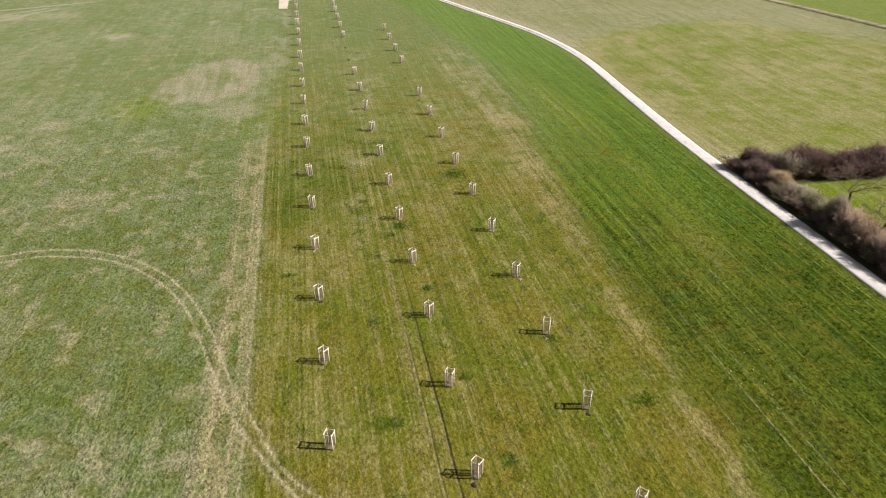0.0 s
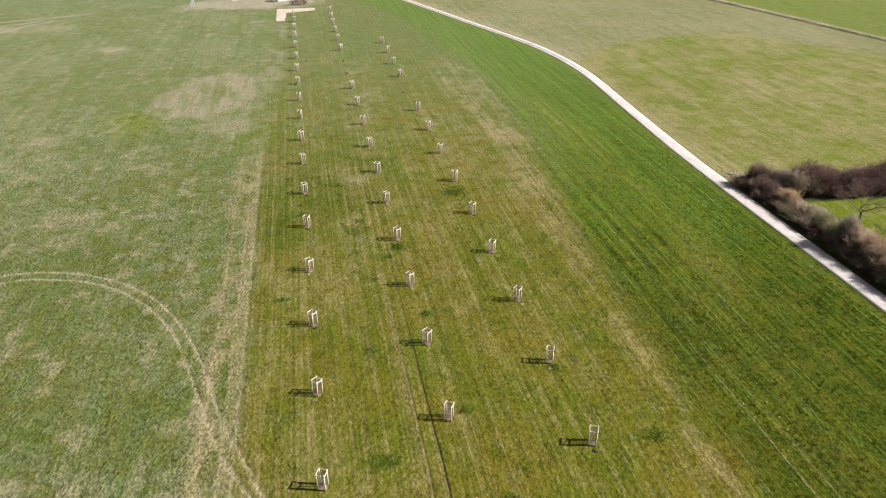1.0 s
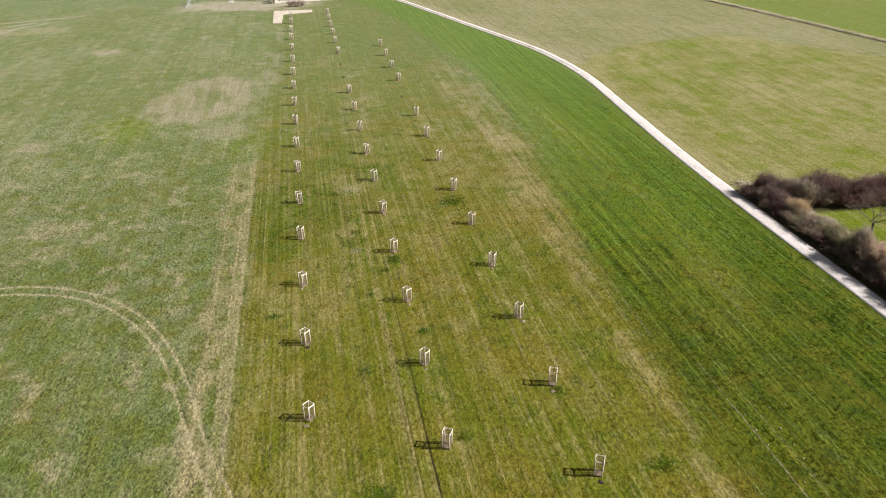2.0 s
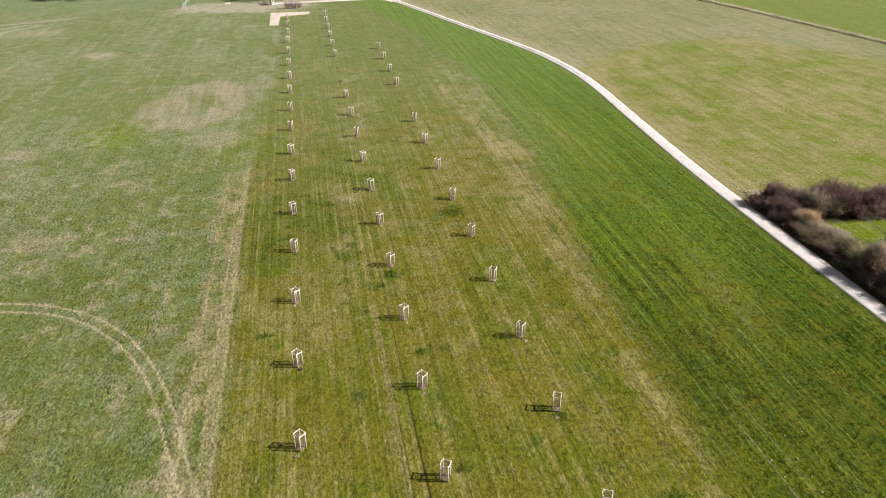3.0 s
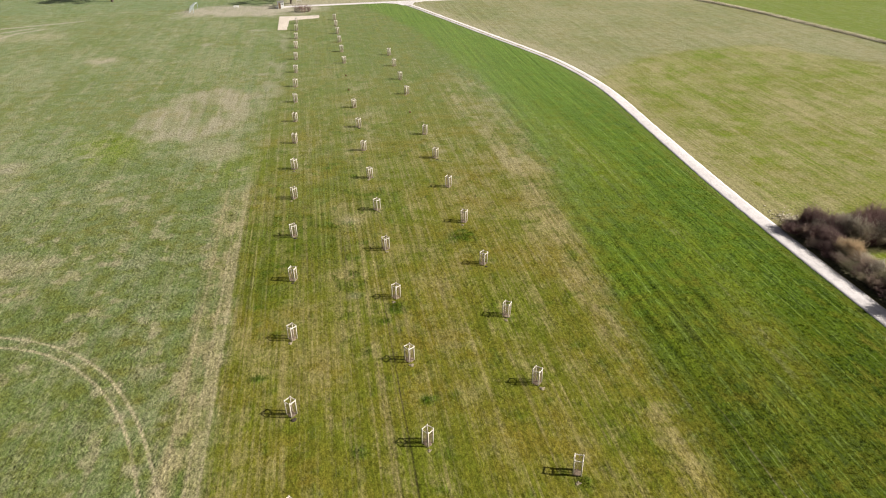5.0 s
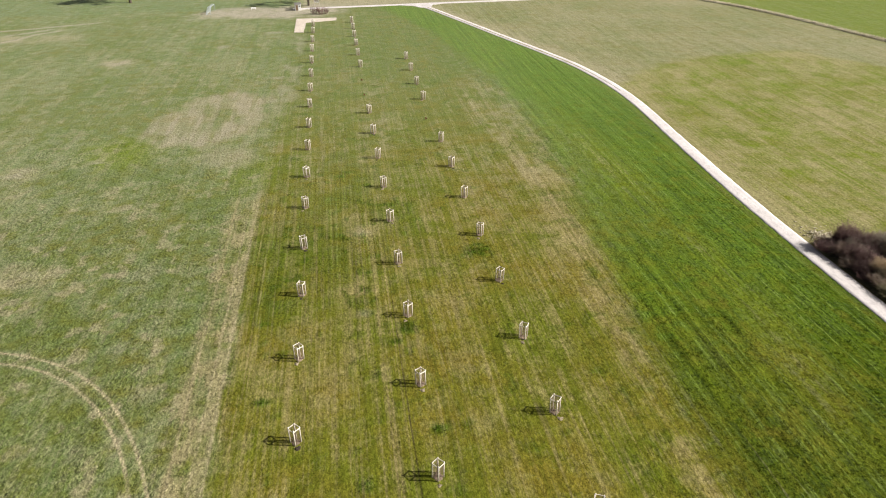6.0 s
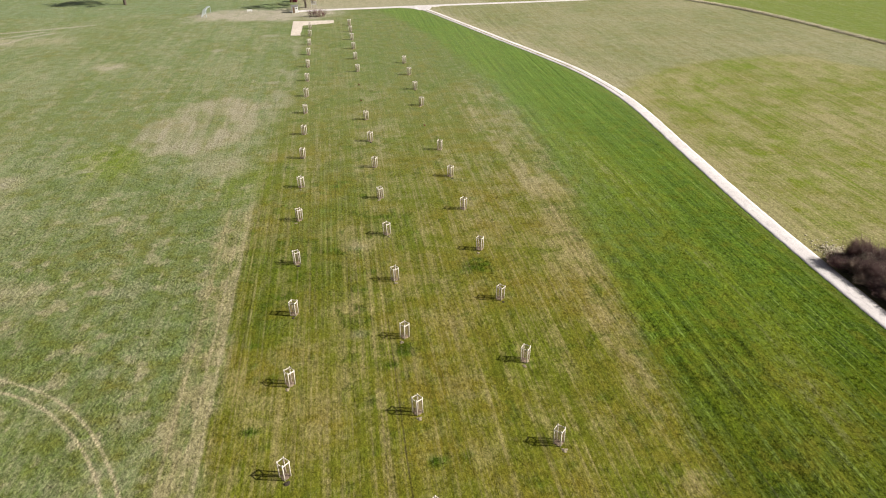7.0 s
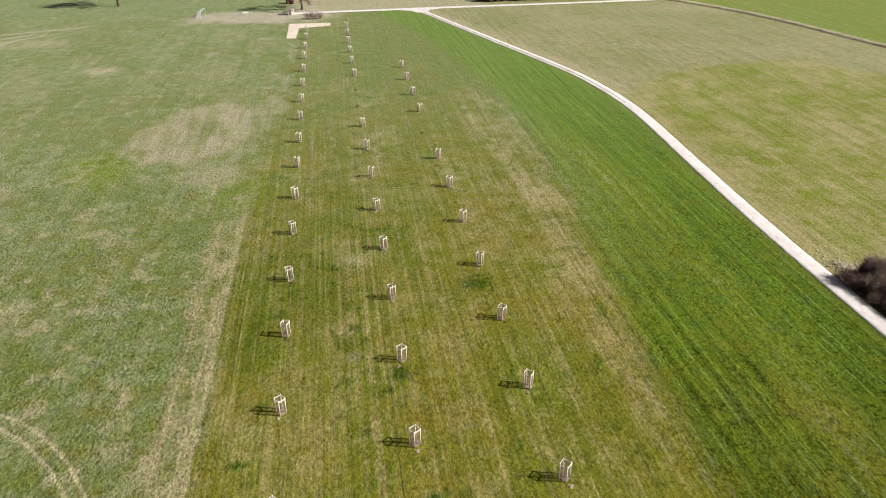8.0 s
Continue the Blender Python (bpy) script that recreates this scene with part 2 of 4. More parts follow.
def twig_material(name, dark, light, tip):
    """Old wood below, thin pale shoots towards the top; tip also paints sunlit tops."""
    n = Nodes(name, 0.85)
    z = n.t.nodes.new("ShaderNodeSeparateXYZ")
    n.t.links.new(n.where, z.inputs[0])
    c = n.mix(n.span(n.noise(0.5, detail=3), 0.35, 0.65), dark, light)
    c = n.mix(n.math("MULTIPLY", n.span(n.math("ADD", z.outputs[2], n.noise(0.9)), 2.0, 3.3), 0.8), c, tip)
    return n.done(n.mix(1.0, c, n.span(n.chance(), 0, 1, 0.65, 1.35), "MULTIPLY"))


TWIG_MATS = [twig_material("purple_twigs", (0.105, 0.052, 0.050), (0.220, 0.120, 0.112), (0.260, 0.175, 0.165)),
             twig_material("brown_twigs", (0.250, 0.165, 0.115), (0.420, 0.300, 0.225), (0.580, 0.455, 0.370)),
             twig_material("grey_twigs", (0.240, 0.190, 0.135), (0.450, 0.370, 0.265), (0.560, 0.500, 0.420)),
             twig_material("tan_twigs", (0.270, 0.190, 0.110), (0.470, 0.345, 0.210), (0.560, 0.440, 0.300)),
             twig_material("mossy_twigs", (0.170, 0.150, 0.075), (0.330, 0.300, 0.160), (0.440, 0.390, 0.260))]
RED_TWIG = grained("red_twigs", (0.12, 0.045, 0.030), (0.24, 0.090, 0.060), 0.2)
CLOD_DARK = grained("dark_soil", (0.030, 0.024, 0.018), (0.065, 0.050, 0.036), 0.08)
CLOD_PALE = grained("dry_soil", (0.16, 0.13, 0.085), (0.28, 0.235, 0.16), 0.08)
MULCH_MAT = grained("bark_chips", (0.15, 0.11, 0.075), (0.30, 0.235, 0.17), 0.06, relief=0.02)
CROWN_MAT = grained("crown_growth", (0.16, 0.145, 0.075), (0.30, 0.26, 0.16), 0.25)
REED_MAT = grained("dry_reed", (0.40, 0.35, 0.25), (0.62, 0.56, 0.44), 0.8)
STONE_MAT = grained("limestone", (0.33, 0.29, 0.20), (0.52, 0.46, 0.345), 0.15, vary=0.4)
WHITE_MAT = grained("white_paint", (0.70, 0.70, 0.70), (0.82, 0.82, 0.82), 0.5, vary=0.03)
MAROON_MAT = grained("maroon_boards", (0.070, 0.016, 0.022), (0.120, 0.026, 0.034), 0.2, (1, 1, 0.1), vary=0.05)
ROOF_MAT = grained("grey_roofing", (0.10, 0.10, 0.10), (0.17, 0.16, 0.16), 0.2)
BOARD_MAT = grained("board_wood", (0.16, 0.11, 0.07), (0.28, 0.20, 0.13), 0.1, (1, 1, 0.15))
PANEL_MAT = grained("printed_panel", (0.55, 0.55, 0.52), (0.72, 0.70, 0.66), 0.4, vary=0.03)
GLASS_MAT = grained("dark_glass", (0.02, 0.025, 0.03), (0.035, 0.04, 0.045), 0.6, rough=0.1, relief=0.0)
STEEL_MAT = grained("painted_steel", (0.42, 0.48, 0.54), (0.56, 0.62, 0.68), 0.3, rough=0.4, relief=0.0)
NET_MAT = grained("net_cord", (0.45, 0.50, 0.55), (0.60, 0.65, 0.70), 0.2)

# ---- plan of the ground ----
rng = np.random.default_rng(7)
LATTICE = rng.random((512, 512))


def smooth(v, lo, hi):
    t = np.clip((v - lo) / (hi - lo), 0, 1)
    return t * t * (3 - 2 * t)


def fbm(x, y, size, octaves=3, shift=0.0):
    out, amp, total = 0.0, 1.0, 0.0
    for o in range(octaves):
        u, v = x / size + shift + 31.7 * o, y / size + 1.7 * shift + 17.3 * o
        i, j = np.floor(u), np.floor(v)
        fu, fv = u - i, v - j
        fu, fv = fu * fu * (3 - 2 * fu), fv * fv * (3 - 2 * fv)
        i, j = i.astype(int) % 512, j.astype(int) % 512
        i1, j1 = (i + 1) % 512, (j + 1) % 512
        out = out + amp * ((LATTICE[i, j] * (1 - fu) + LATTICE[i1, j] * fu) * (1 - fv)
                           + (LATTICE[i, j1] * (1 - fu) + LATTICE[i1, j1] * fu) * fv)
        total, amp, size = total + amp, amp * 0.55, size / 2
    return out / total


def band(v, lo, hi, soft):
    return smooth(v, lo - soft, lo + soft) * (1 - smooth(v, hi - soft, hi + soft))


def blob(x, y, cx, cy, rx, ry, soft=0.6):
    out = np.zeros(len(x))
    k = np.flatnonzero((np.abs(x - cx) < 2.2 * rx) & (np.abs(y - cy) < 2.2 * ry))
    u, v = x[k], y[k]
    d = np.hypot((u - cx) / rx, (v - cy) / ry)
    out[k] = 1 - smooth(d + (fbm(u, v, min(5, rx * 1.2), 3, 3.1) - 0.5) * 0.9, 1 - soft, 1 + soft)
    return out


def inside(x, y, outline, soft):
    """1 within a convex outline that runs anticlockwise, 0 outside it."""
    d = np.full_like(x, 1e3)
    for (ax, ay), (bx, by) in zip(outline, outline[1:] + outline[:1]):
        d = np.minimum(d, ((bx - ax) * (y - ay) - (by - ay) * (x - ax)) / math.hypot(bx - ax, by - ay))
    return smooth(d, -soft, soft)


def line_distance(x, y, pts, reach=6.0):
    """Distance from a line; past the reach it is only known to be far."""
    p = np.array(pts)
    best = np.full(len(x), 1e3)
    k = np.flatnonzero((x > p[:, 0].min() - reach) & (x < p[:, 0].max() + reach) & (y > p[:, 1].min() - reach) & (y < p[:, 1].max() + reach))
    u, v, d = x[k], y[k], np.full(len(k), 1e3)
    for (ax, ay), (bx, by) in zip(pts, pts[1:]):
        dx, dy = bx - ax, by - ay
        t = np.clip(((u - ax) * dx + (v - ay) * dy) / (dx * dx + dy * dy), 0, 1)
        d = np.minimum(d, np.hypot(u - ax - t * dx, v - ay - t * dy))
    best[k] = d
    return best


def rounded(pts, n=8):
    """A smooth line through the points."""
    out = []
    for k in range(len(pts) - 1):
        p = [np.array(pts[min(max(k + d, 0), len(pts) - 1)], float) for d in (-1, 0, 1, 2)]
        for t in np.arange(n) / n:
            out.append(tuple(0.5 * (2 * p[1] + (p[2] - p[0]) * t + (2 * p[0] - 5 * p[1] + 4 * p[2] - p[3]) * t * t
                                    + (3 * p[1] - p[0] - 3 * p[2] + p[3]) * t ** 3)))
    return out + [tuple(pts[-1])]


ROAD = rounded([(69.4, -120), (69.4, -40), (69.4, 20), (69.4, 50), (69.9, 72), (71.3, 98), (72.4, 118), (71.9, 134), (69.2, 152),
                (64.4, 169), (58.6, 187), (47.6, 222), (41.0, 242), (36, 250.2)])
CROSS_ROAD = rounded([(-9, 248), (4, 248.9), (31, 250.2), (53, 251.4), (98, 253), (160, 256), (320, 262)], 4)
LOOP_OUT = rounded([(-60, 40), (-42.3, 43.8), (-35.2, 44.2), (-27.2, 41.3), (-20.5, 35.8), (-15.3, 27.8), (-11.8, 19.1), (-9.4, 10.9),
                    (-6.8, 4.6), (-4.1, -1.6), (-1.2, -5.2), (3, -9)], 4)
LOOP_IN = rounded([(-60, 38.4), (-41.7, 42.0), (-34.7, 42.3), (-26.7, 39.3), (-20.4, 33.4), (-15.9, 26.1), (-13.1, 18.3), (-10.9, 11.2),
                   (-8.5, 5.0), (-5.6, -0.6), (-2.6, -5.4), (1.5, -10)], 4)
SAND = [(-6.9, 206.5), (-4.0, 206.1), (-3.5, 221.5), (6.8, 224.1), (6.9, 228.6), (-7.0, 229.1)]


SCRAPED = [(-34, 112.5), (-29, 106.8), (-19.5, 106.2), (-13, 113), (-7.6, 126), (-7.6, 138.5), (-18, 142.8), (-26, 139.8), (-32, 125)]
SPOTS = ((-50, 97, 2.2, 1.8), (-56, 86, 2, 1.5), (8.6, 66.5, 1.6, 1.5), (7.5, 45, 0.9, 0.8), (-21, 58, 2.0, 3.0), (-19, 42, 1.6, 1.2), (-15.5, 34, 1.4, 1.2),
         (-38, 100, 1.6, 1.4), (-53, 175, 3, 2.5), (-27, 190, 2, 1.5), (-18.9, 181, 2.2, 1.0), (-13.2, 208, 2.4, 1.2), (-8.9, 153, 1.6, 1.2))
WEEDS = ((12.6, 41, 1.0, 0.8), (8.5, 33.5, 0.6, 0.5), (24, 58, 2.0, 1.6), (6.2, 2.0, 1.4, 0.7), (6.3, 19, 0.7, 0.9), (13.8, 24.5, 0.8, 0.6), (16.2, -4.6, 0.7, 0.8),
         (14.5, 7.2, 0.8, 0.6), (31.6, 0.2, 1.5, 0.8), (12.4, 42, 0.9, 0.7), (10.9, 39, 0.6, 0.5), (8.1, 50.5, 0.7, 0.5), (25.6, 11.5, 0.9, 0.7), (-3.5, 31, 0.8, 0.5))
STREAK_Y = (-20, 6, 16, 31, 42, 56, 69, 92, 101, 111, 129)
STREAK_X = (34.6, 35.3, 35.9, 36.4, 36.8, 38.0, 38.4, 38.4, 37.0, 35.6, 35.0)
STREAK_A, STREAK_B, STREAK_C = [(-112, 222), (-97, 226), (-86, 230), (-74, 234)], [(-104, 198), (-92, 211), (-89, 218), (-83, 222.5)], [(-108, 211), (-94.5, 219), (-87, 225)]


def plan(x, y):
    """What grows where: straw, lush, cool and worn, soil, yellow, each 0 to 1."""
    wob = (fbm(x, y, 7, 3, 5.0) - 0.5) * 2
    big = fbm(x, y, 22, 4, 9.0)
    road_x = np.interp(y, [p[1] for p in ROAD], [p[0] for p in ROAD])
    tan_l = np.interp(y, [-20, 27, 45, 72, 95, 119, 149, 200], [32, 32, 33.6, 35.2, 36.2, 36.8, 34.4, 29])
    lush_l = np.interp(y, [-13, 31, 45, 63, 81, 104, 133, 164, 207, 245], [37.5, 37.8, 40, 42.3, 44.2, 45.8, 46, 42.8, 35, 24])
    past = smooth(x - road_x, -0.5, 0.5)
    beyond = smooth(y, 249, 251)
    reach = 1.0 + 0.05 * np.clip(y - 80, 0, 120)
    left = 1 - smooth((x + 7.4 + 1.0 * wob) / reach, -1, 1)
    near_left = left * (1 - smooth(y + 10 * wob, 180, 230))
    verge = np.exp(-((x - road_x + 2.3 + 0.3 * wob) / 0.85) ** 2)
    green = smooth(x - lush_l + 2.2 * wob, -3.0, 3.0) * (1 - past) * (1 - beyond) * (1 - 0.45 * verge)
    tan = (0.35 + 0.65 * smooth(fbm(x, y / 2.5, 4, 3, 15.0), 0.42, 0.6)) * band(x + 2.0 * wob, tan_l + 1, lush_l - 0.5, 2.2) * (0.6 + 0.4 * smooth(y, 5, 45)) * (1 - smooth(y, 150, 190))
    mid = (1 - left) * (1 - green) * (1 - past) * (1 - beyond)
    strip = band(x + 0.8 * wob, -11.9, -8.0, 0.9) * (1 - smooth(y, 76, 84))
    edges = (np.exp(-((x + 7.9 + 0.3 * wob) / 0.5) ** 2) + 0.7 * np.exp(-((x + 10.9) / 0.4) ** 2)) * (1 - smooth(y, 78, 86)) * smooth(y, 2, 12)
    field = past * (1 - beyond)
    ditch_x = np.interp(y, [100, 137, 170, 205, 229, 260], [181, 174, 168.5, 161, 153, 138])
    far_green = smooth(x - ditch_x, -1, 1)
    mound_y = np.interp(x, [70, 81, 97, 115, 136, 147, 170], [128, 141, 152, 157, 157, 140, 110])
    mound = (1 - smooth(y - mound_y + 2 * wob, -3, 3)) * field
    dull = field * (1 - mound) * (1 - far_green)
    paddock = band(x, 73, 130, 1) * (1 - smooth(y, 42, 45)) * smooth(x - road_x, 2, 4)
    play = blob(x, y, -20, 243.5, 22, 10, 0.35)
    streaky = smooth(fbm(x, y / 9, 1.3, 3, 24.0), 0.40, 0.60)
    patchy = smooth(fbm(x, y / 1.5, 5, 3, 27.0), 0.34, 0.58)
    scraped = inside(x + 1.2 * wob, y + 1.5 * wob, SCRAPED, 1.6)
    bare = 0.80 * (0.10 + 0.45 * streaky + 0.45 * patchy) * scraped + 0.45 * blob(x, y, -15.5, 100, 5.5, 5, 0.6)
    streak_x = np.interp(y, STREAK_Y, STREAK_X)
    streak = np.exp(-((x - streak_x - 0.8 * wob) / 1.9) ** 2) * smooth(fbm(x, y / 2, 3, 3, 22.0), 0.32, 0.55) * (1 - smooth(y, 120, 150))
    flank = np.exp(-((x + 6.0) / 2.6) ** 2) * mid * (1 - smooth(y, 28, 46)) * smooth(fbm(x, y / 2, 3, 3, 23.0), 0.35, 0.6)
    dry = 0.20 * blob(x, y, 46, 31, 2.6, 8.0, 0.95)
    pale_edge = band(x - lush_l + 2 * wob, -5, 5, 4) * band(y, 62, 150, 22)
    sere_x = np.interp(y, [0, 10, 20, 35, 65, 90, 120], [49.5, 50.5, 52.5, 55.2, 55.6, 53.5, 52])
    sere = green * np.exp(-((x - sere_x + 1.5 * wob) / 3.6) ** 2) * (0.35 + 0.65 * smooth(fbm(x, y / 3, 4, 4, 41.0), 0.36, 0.58)) * (1 - smooth(y, 85, 125)) * smooth(y, 6, 32)
    straw = 0.16 + (0.7 - 0.35 * mid) * (big - 0.45) + mid * 0.55 * (fbm(x, y / 1.3, 4.5, 4, 36.0) - 0.5)
    straw = straw + mid * (-0.05 - 0.13 * (1 - smooth(y, 8, 34)) - 0.20 * smooth(y, 70, 150) - 0.13 * smooth(x, 12, 24) - 0.16 * smooth(x, 12, 22) * (1 - smooth(y, 30, 60)) + 0.2 * smooth(fbm(x, y, 9, 3, 2.0), 0.45, 0.65)) + 0.30 * flank + 0.60 * streak + tan * 0.20 + 0.2 * tan * smooth(fbm(x, y / 2, 2.6, 3, 21.0), 0.5, 0.62) - green * (0.42 - 0.5 * dry)
    straw = straw + near_left * 0.04 + strip * (0.16 + 0.62 * smooth(fbm(x, y / 3, 1.6, 3, 16.0), 0.38, 0.6)) + edges * 0.35 + bare * 0.02 + play * 0.25 + dull * (0.21 + 0.12 * (fbm(x, y / 3, 6, 3, 17.0) - 0.5)) + 0.22 * sere * smooth(fbm(x, y / 2, 3, 3, 43.0), 0.5, 0.65) + mound * (0.18 + 0.22 * np.exp(-((y - mound_y + 3) / 3.0) ** 2) * smooth(x, 105, 120) + 1.1 * (fbm(x, y / 1.4, 4, 4, 18.0) - 0.45)) - far_green * 0.22
    straw = straw - paddock * 0.5 + beyond * band(x, -6, 66, 4) * 0.45 - beyond * (1 - smooth(x, -12, -6)) * 0.15
    straw = straw + 0.22 * np.exp(-((x - road_x + 2.1) / 0.6) ** 2) * (y < 245) + (0.3 * np.exp(-((x - road_x - 2.5) / 1.3) ** 2) + 0.22 * band(x - road_x, 1.5, 6.5, 1.0) * (y > 46)) * (y < 245)
    wisp = 0.6 * smooth(fbm(x, y / 8, 2.2, 4, 31.0), 0.46, 0.66) + 0.4 * smooth(fbm(x + 0.4 * y, y / 2, 4.5, 4, 32.0), 0.50, 0.66)
    thick = left * smooth(fbm(x, y / 1.5, 8, 4, 33.0), 0.52, 0.66)
    straw = straw + left * (0.24 * wisp - 0.06) - 0.10 * thick + left * (-0.10 + 0.60 * smooth(fbm(x, y / 1.2, 2.0, 4, 35.0), 0.58, 0.74) * (1 - 0.5 * smooth(y, 60, 110)))
    for cx, cy, rx, ry in ((-50, 97, 3.0, 2.6), (-56, 86, 3, 2), (-89, 211, 16, 5), (-53, 175, 5, 4), (-36, 60, 5, 3), (7, 50, 3, 2), (8.5, 66, 2.2, 2.0)):
        straw = straw + 0.5 * blob(x, y, cx, cy, rx, ry, 0.5)
    straw = straw + 0.10 * pale_edge
    lush = (1 - 0.35 * pale_edge) * green * (0.68 + 0.32 * smooth(x + 3 * wob, 50, 60) + 0.6 * (big - 0.5)) + paddock * 0.12 + far_green * 0.10
    lush = lush + mid * (0.10 + 0.30 * smooth(fbm(x, y / 1.6, 7, 3, 51.0), 0.40, 0.60)) * band(y, 46, 108, 16) * (1 - smooth(x, 9, 24)) * smooth(x + wob, -7.5, -4.0) + mid * 0.35 * (blob(x, y, 0, 68, 8, 12) + blob(x, y, -4, 50, 3, 5)) + mid * 0.4 * smooth(fbm(x, y, 2.0, 3, 8.0), 0.64, 0.76)
    weed = 0.0
    for cx, cy, rx, ry in WEEDS:
        weed = weed + blob(x, y, cx, cy, rx, ry, 0.9) * (0.4 + 0.6 * smooth(fbm(x, y, 0.7, 2, 61.0), 0.35, 0.6))
    lush = lush + 0.8 * weed
    lush = lush - 0.55 * sere + mid * smooth(y, 90, 190) * 0.25 + left * 0.2 * smooth(big, 0.5, 0.7) + 0.18 * thick + mound * 0.12 - 0.45 * green * dry
    cool = far_green * 0.25 + 0.35 * pale_edge + green * 0.48 * smooth(y, 70, 180) + mid * 0.50 * smooth(y, 60, 170) + left * (0.82 + 0.5 * (big - 0.5) - 0.15 * thick) * (1 - np.clip(bare, 0, 1)) + dull * 0.40 + beyond * 0.3
    yellow = paddock * 1.0 + far_green * 0.75 + 1.0 * blob(x, y, -35, 104.5, 6.5, 7) + 0.5 * blob(x, y, -10, 92, 4, 9) + green * (0.14 * smooth(y, 22, 55) - 0.10 * smooth(y, 70, 130) + 0.2 * smooth(fbm(x, y, 9, 3, 4.0), 0.5, 0.64)) + 0.40 * sere + mound * (0.58 + 0.42 * smooth(fbm(x, y, 6, 4, 19.0), 0.40, 0.6))
    gap = smooth(fbm(x, y, 3, 2, 6.0), 0.25, 0.45)
    wheel = np.minimum(np.minimum(line_distance(x, y, LOOP_OUT), line_distance(x, y, LOOP_IN)), 2.0)
    worn = 0.25 * gap * np.exp(-(wheel / 0.5) ** 2)
    for cx, cy, rx, ry in SPOTS:
        worn = worn + (0.55 if cx < -35 or cy > 150 else 0.30) * gap * blob(x, y, cx, cy, rx, ry, 0.95)
    for mown in (STREAK_A, STREAK_B, STREAK_C):
        worn = worn + (0.35 + 0.6 * gap) * np.exp(-(line_distance(x, y, mown) / 0.9) ** 2)
    worn = worn + dull * 0.09 + play * (0.60 + 0.35 * gap) + 0.55 * blob(x, y, -1, 242, 11, 13, 0.6) * (0.4 + 0.6 * gap) + 0.38 * beyond * band(x, -6, 66, 4)
    worn = worn + 0.40 * band(x + wob, -8.5, -3.5, 1.2) * band(y, 130, 206, 10) * smooth(fbm(x, y / 2, 4, 3, 37.0), 0.40, 0.60) + 0.85 * bare
    litter = band(x, 70.9, 75.2, 0.3) * (1 - smooth(y, 48.5, 50)) + band(y, 42.6, 49.5, 0.6) * band(x, 72, 140, 1.0)
    litter = litter + 0.5 * band(x - ditch_x, -1.0, -0.6, 0.3) * band(y, 95, 255, 4)
    soil = np.clip(litter, 0, 1) * 0.9 + green * 0.15 * (1 - smooth(y, 12, 42))
    return [np.clip(v, 0, 1) for v in (straw, lush, cool, worn, soil, yellow)] + [wheel, np.clip(mid * (1 - 0.85 * smooth(y + 12 * wob, 55, 110)) + 0.45 * strip + green * dry + 0.45 * sere + 0.55 * mound, 0, 1),
         np.clip(green * (0.45 * smooth(y + 6 * wob, 20, 52) + 0.15 * band(x, 57, 66, 3) * smooth(y, 18, 50) + 0.45 * smooth(y + 10 * wob, 75, 150)) + 0.3 * far_green + 0.55 * weed, 0, 1)]


def rise(x, y):
    """Height of the ground."""
    z = 0.10 * (fbm(x, y, 1.3, 2, 1.0) - 0.5) + 0.05 * (fbm(x, y, 5.0, 2, 2.0) - 0.5)
    ridges = (0.07 + 0.13 * band(x, 42, 67, 3.0)) * (fbm(x, y / 22, 0.9, 2, 3.0) - 0.5)
    return z + ridges


def level(x, y):
    return float(rise(np.array([x], float), np.array([y], float))[0])


def lay_attributes(me, x, y):
    straw, lush, cool, worn, soil, yellow, wheel, warm, fresh = plan(x, y)
    for key, trio in (("cover", (straw, lush, cool)), ("marks", (worn, soil, yellow)), ("tracks", (wheel, warm, fresh))):
        a = me.attributes.new(key, "FLOAT_COLOR", "POINT")
        a.data.foreach_set("color", np.stack([*trio, np.ones(len(x))], 1).astype(np.float32).ravel())


def raw_mesh(name, co, faces, material, even=True):
    """A mesh from arrays: faces has one row a face."""
    me = bpy.data.meshes.new(name)
    co, faces = np.asarray(co, np.float32), np.asarray(faces, np.int32)
    me.vertices.add(len(co))
    me.vertices.foreach_set("co", co.ravel())
    me.loops.add(faces.size)
    me.loops.foreach_set("vertex_index", faces.ravel())
    me.polygons.add(len(faces))
    me.polygons.foreach_set("loop_start", np.arange(len(faces), dtype=np.int32) * faces.shape[1])
    me.update(calc_edges=True)
    if even:
        me.polygons.foreach_set("use_smooth", np.ones(len(faces), bool))
    me.materials.append(material)
    return me


def steps(*runs):
    out = []
    for lo, hi, step in runs:
        out.extend(np.arange(lo, hi, step))
    return np.array(out + [runs[-1][1]])


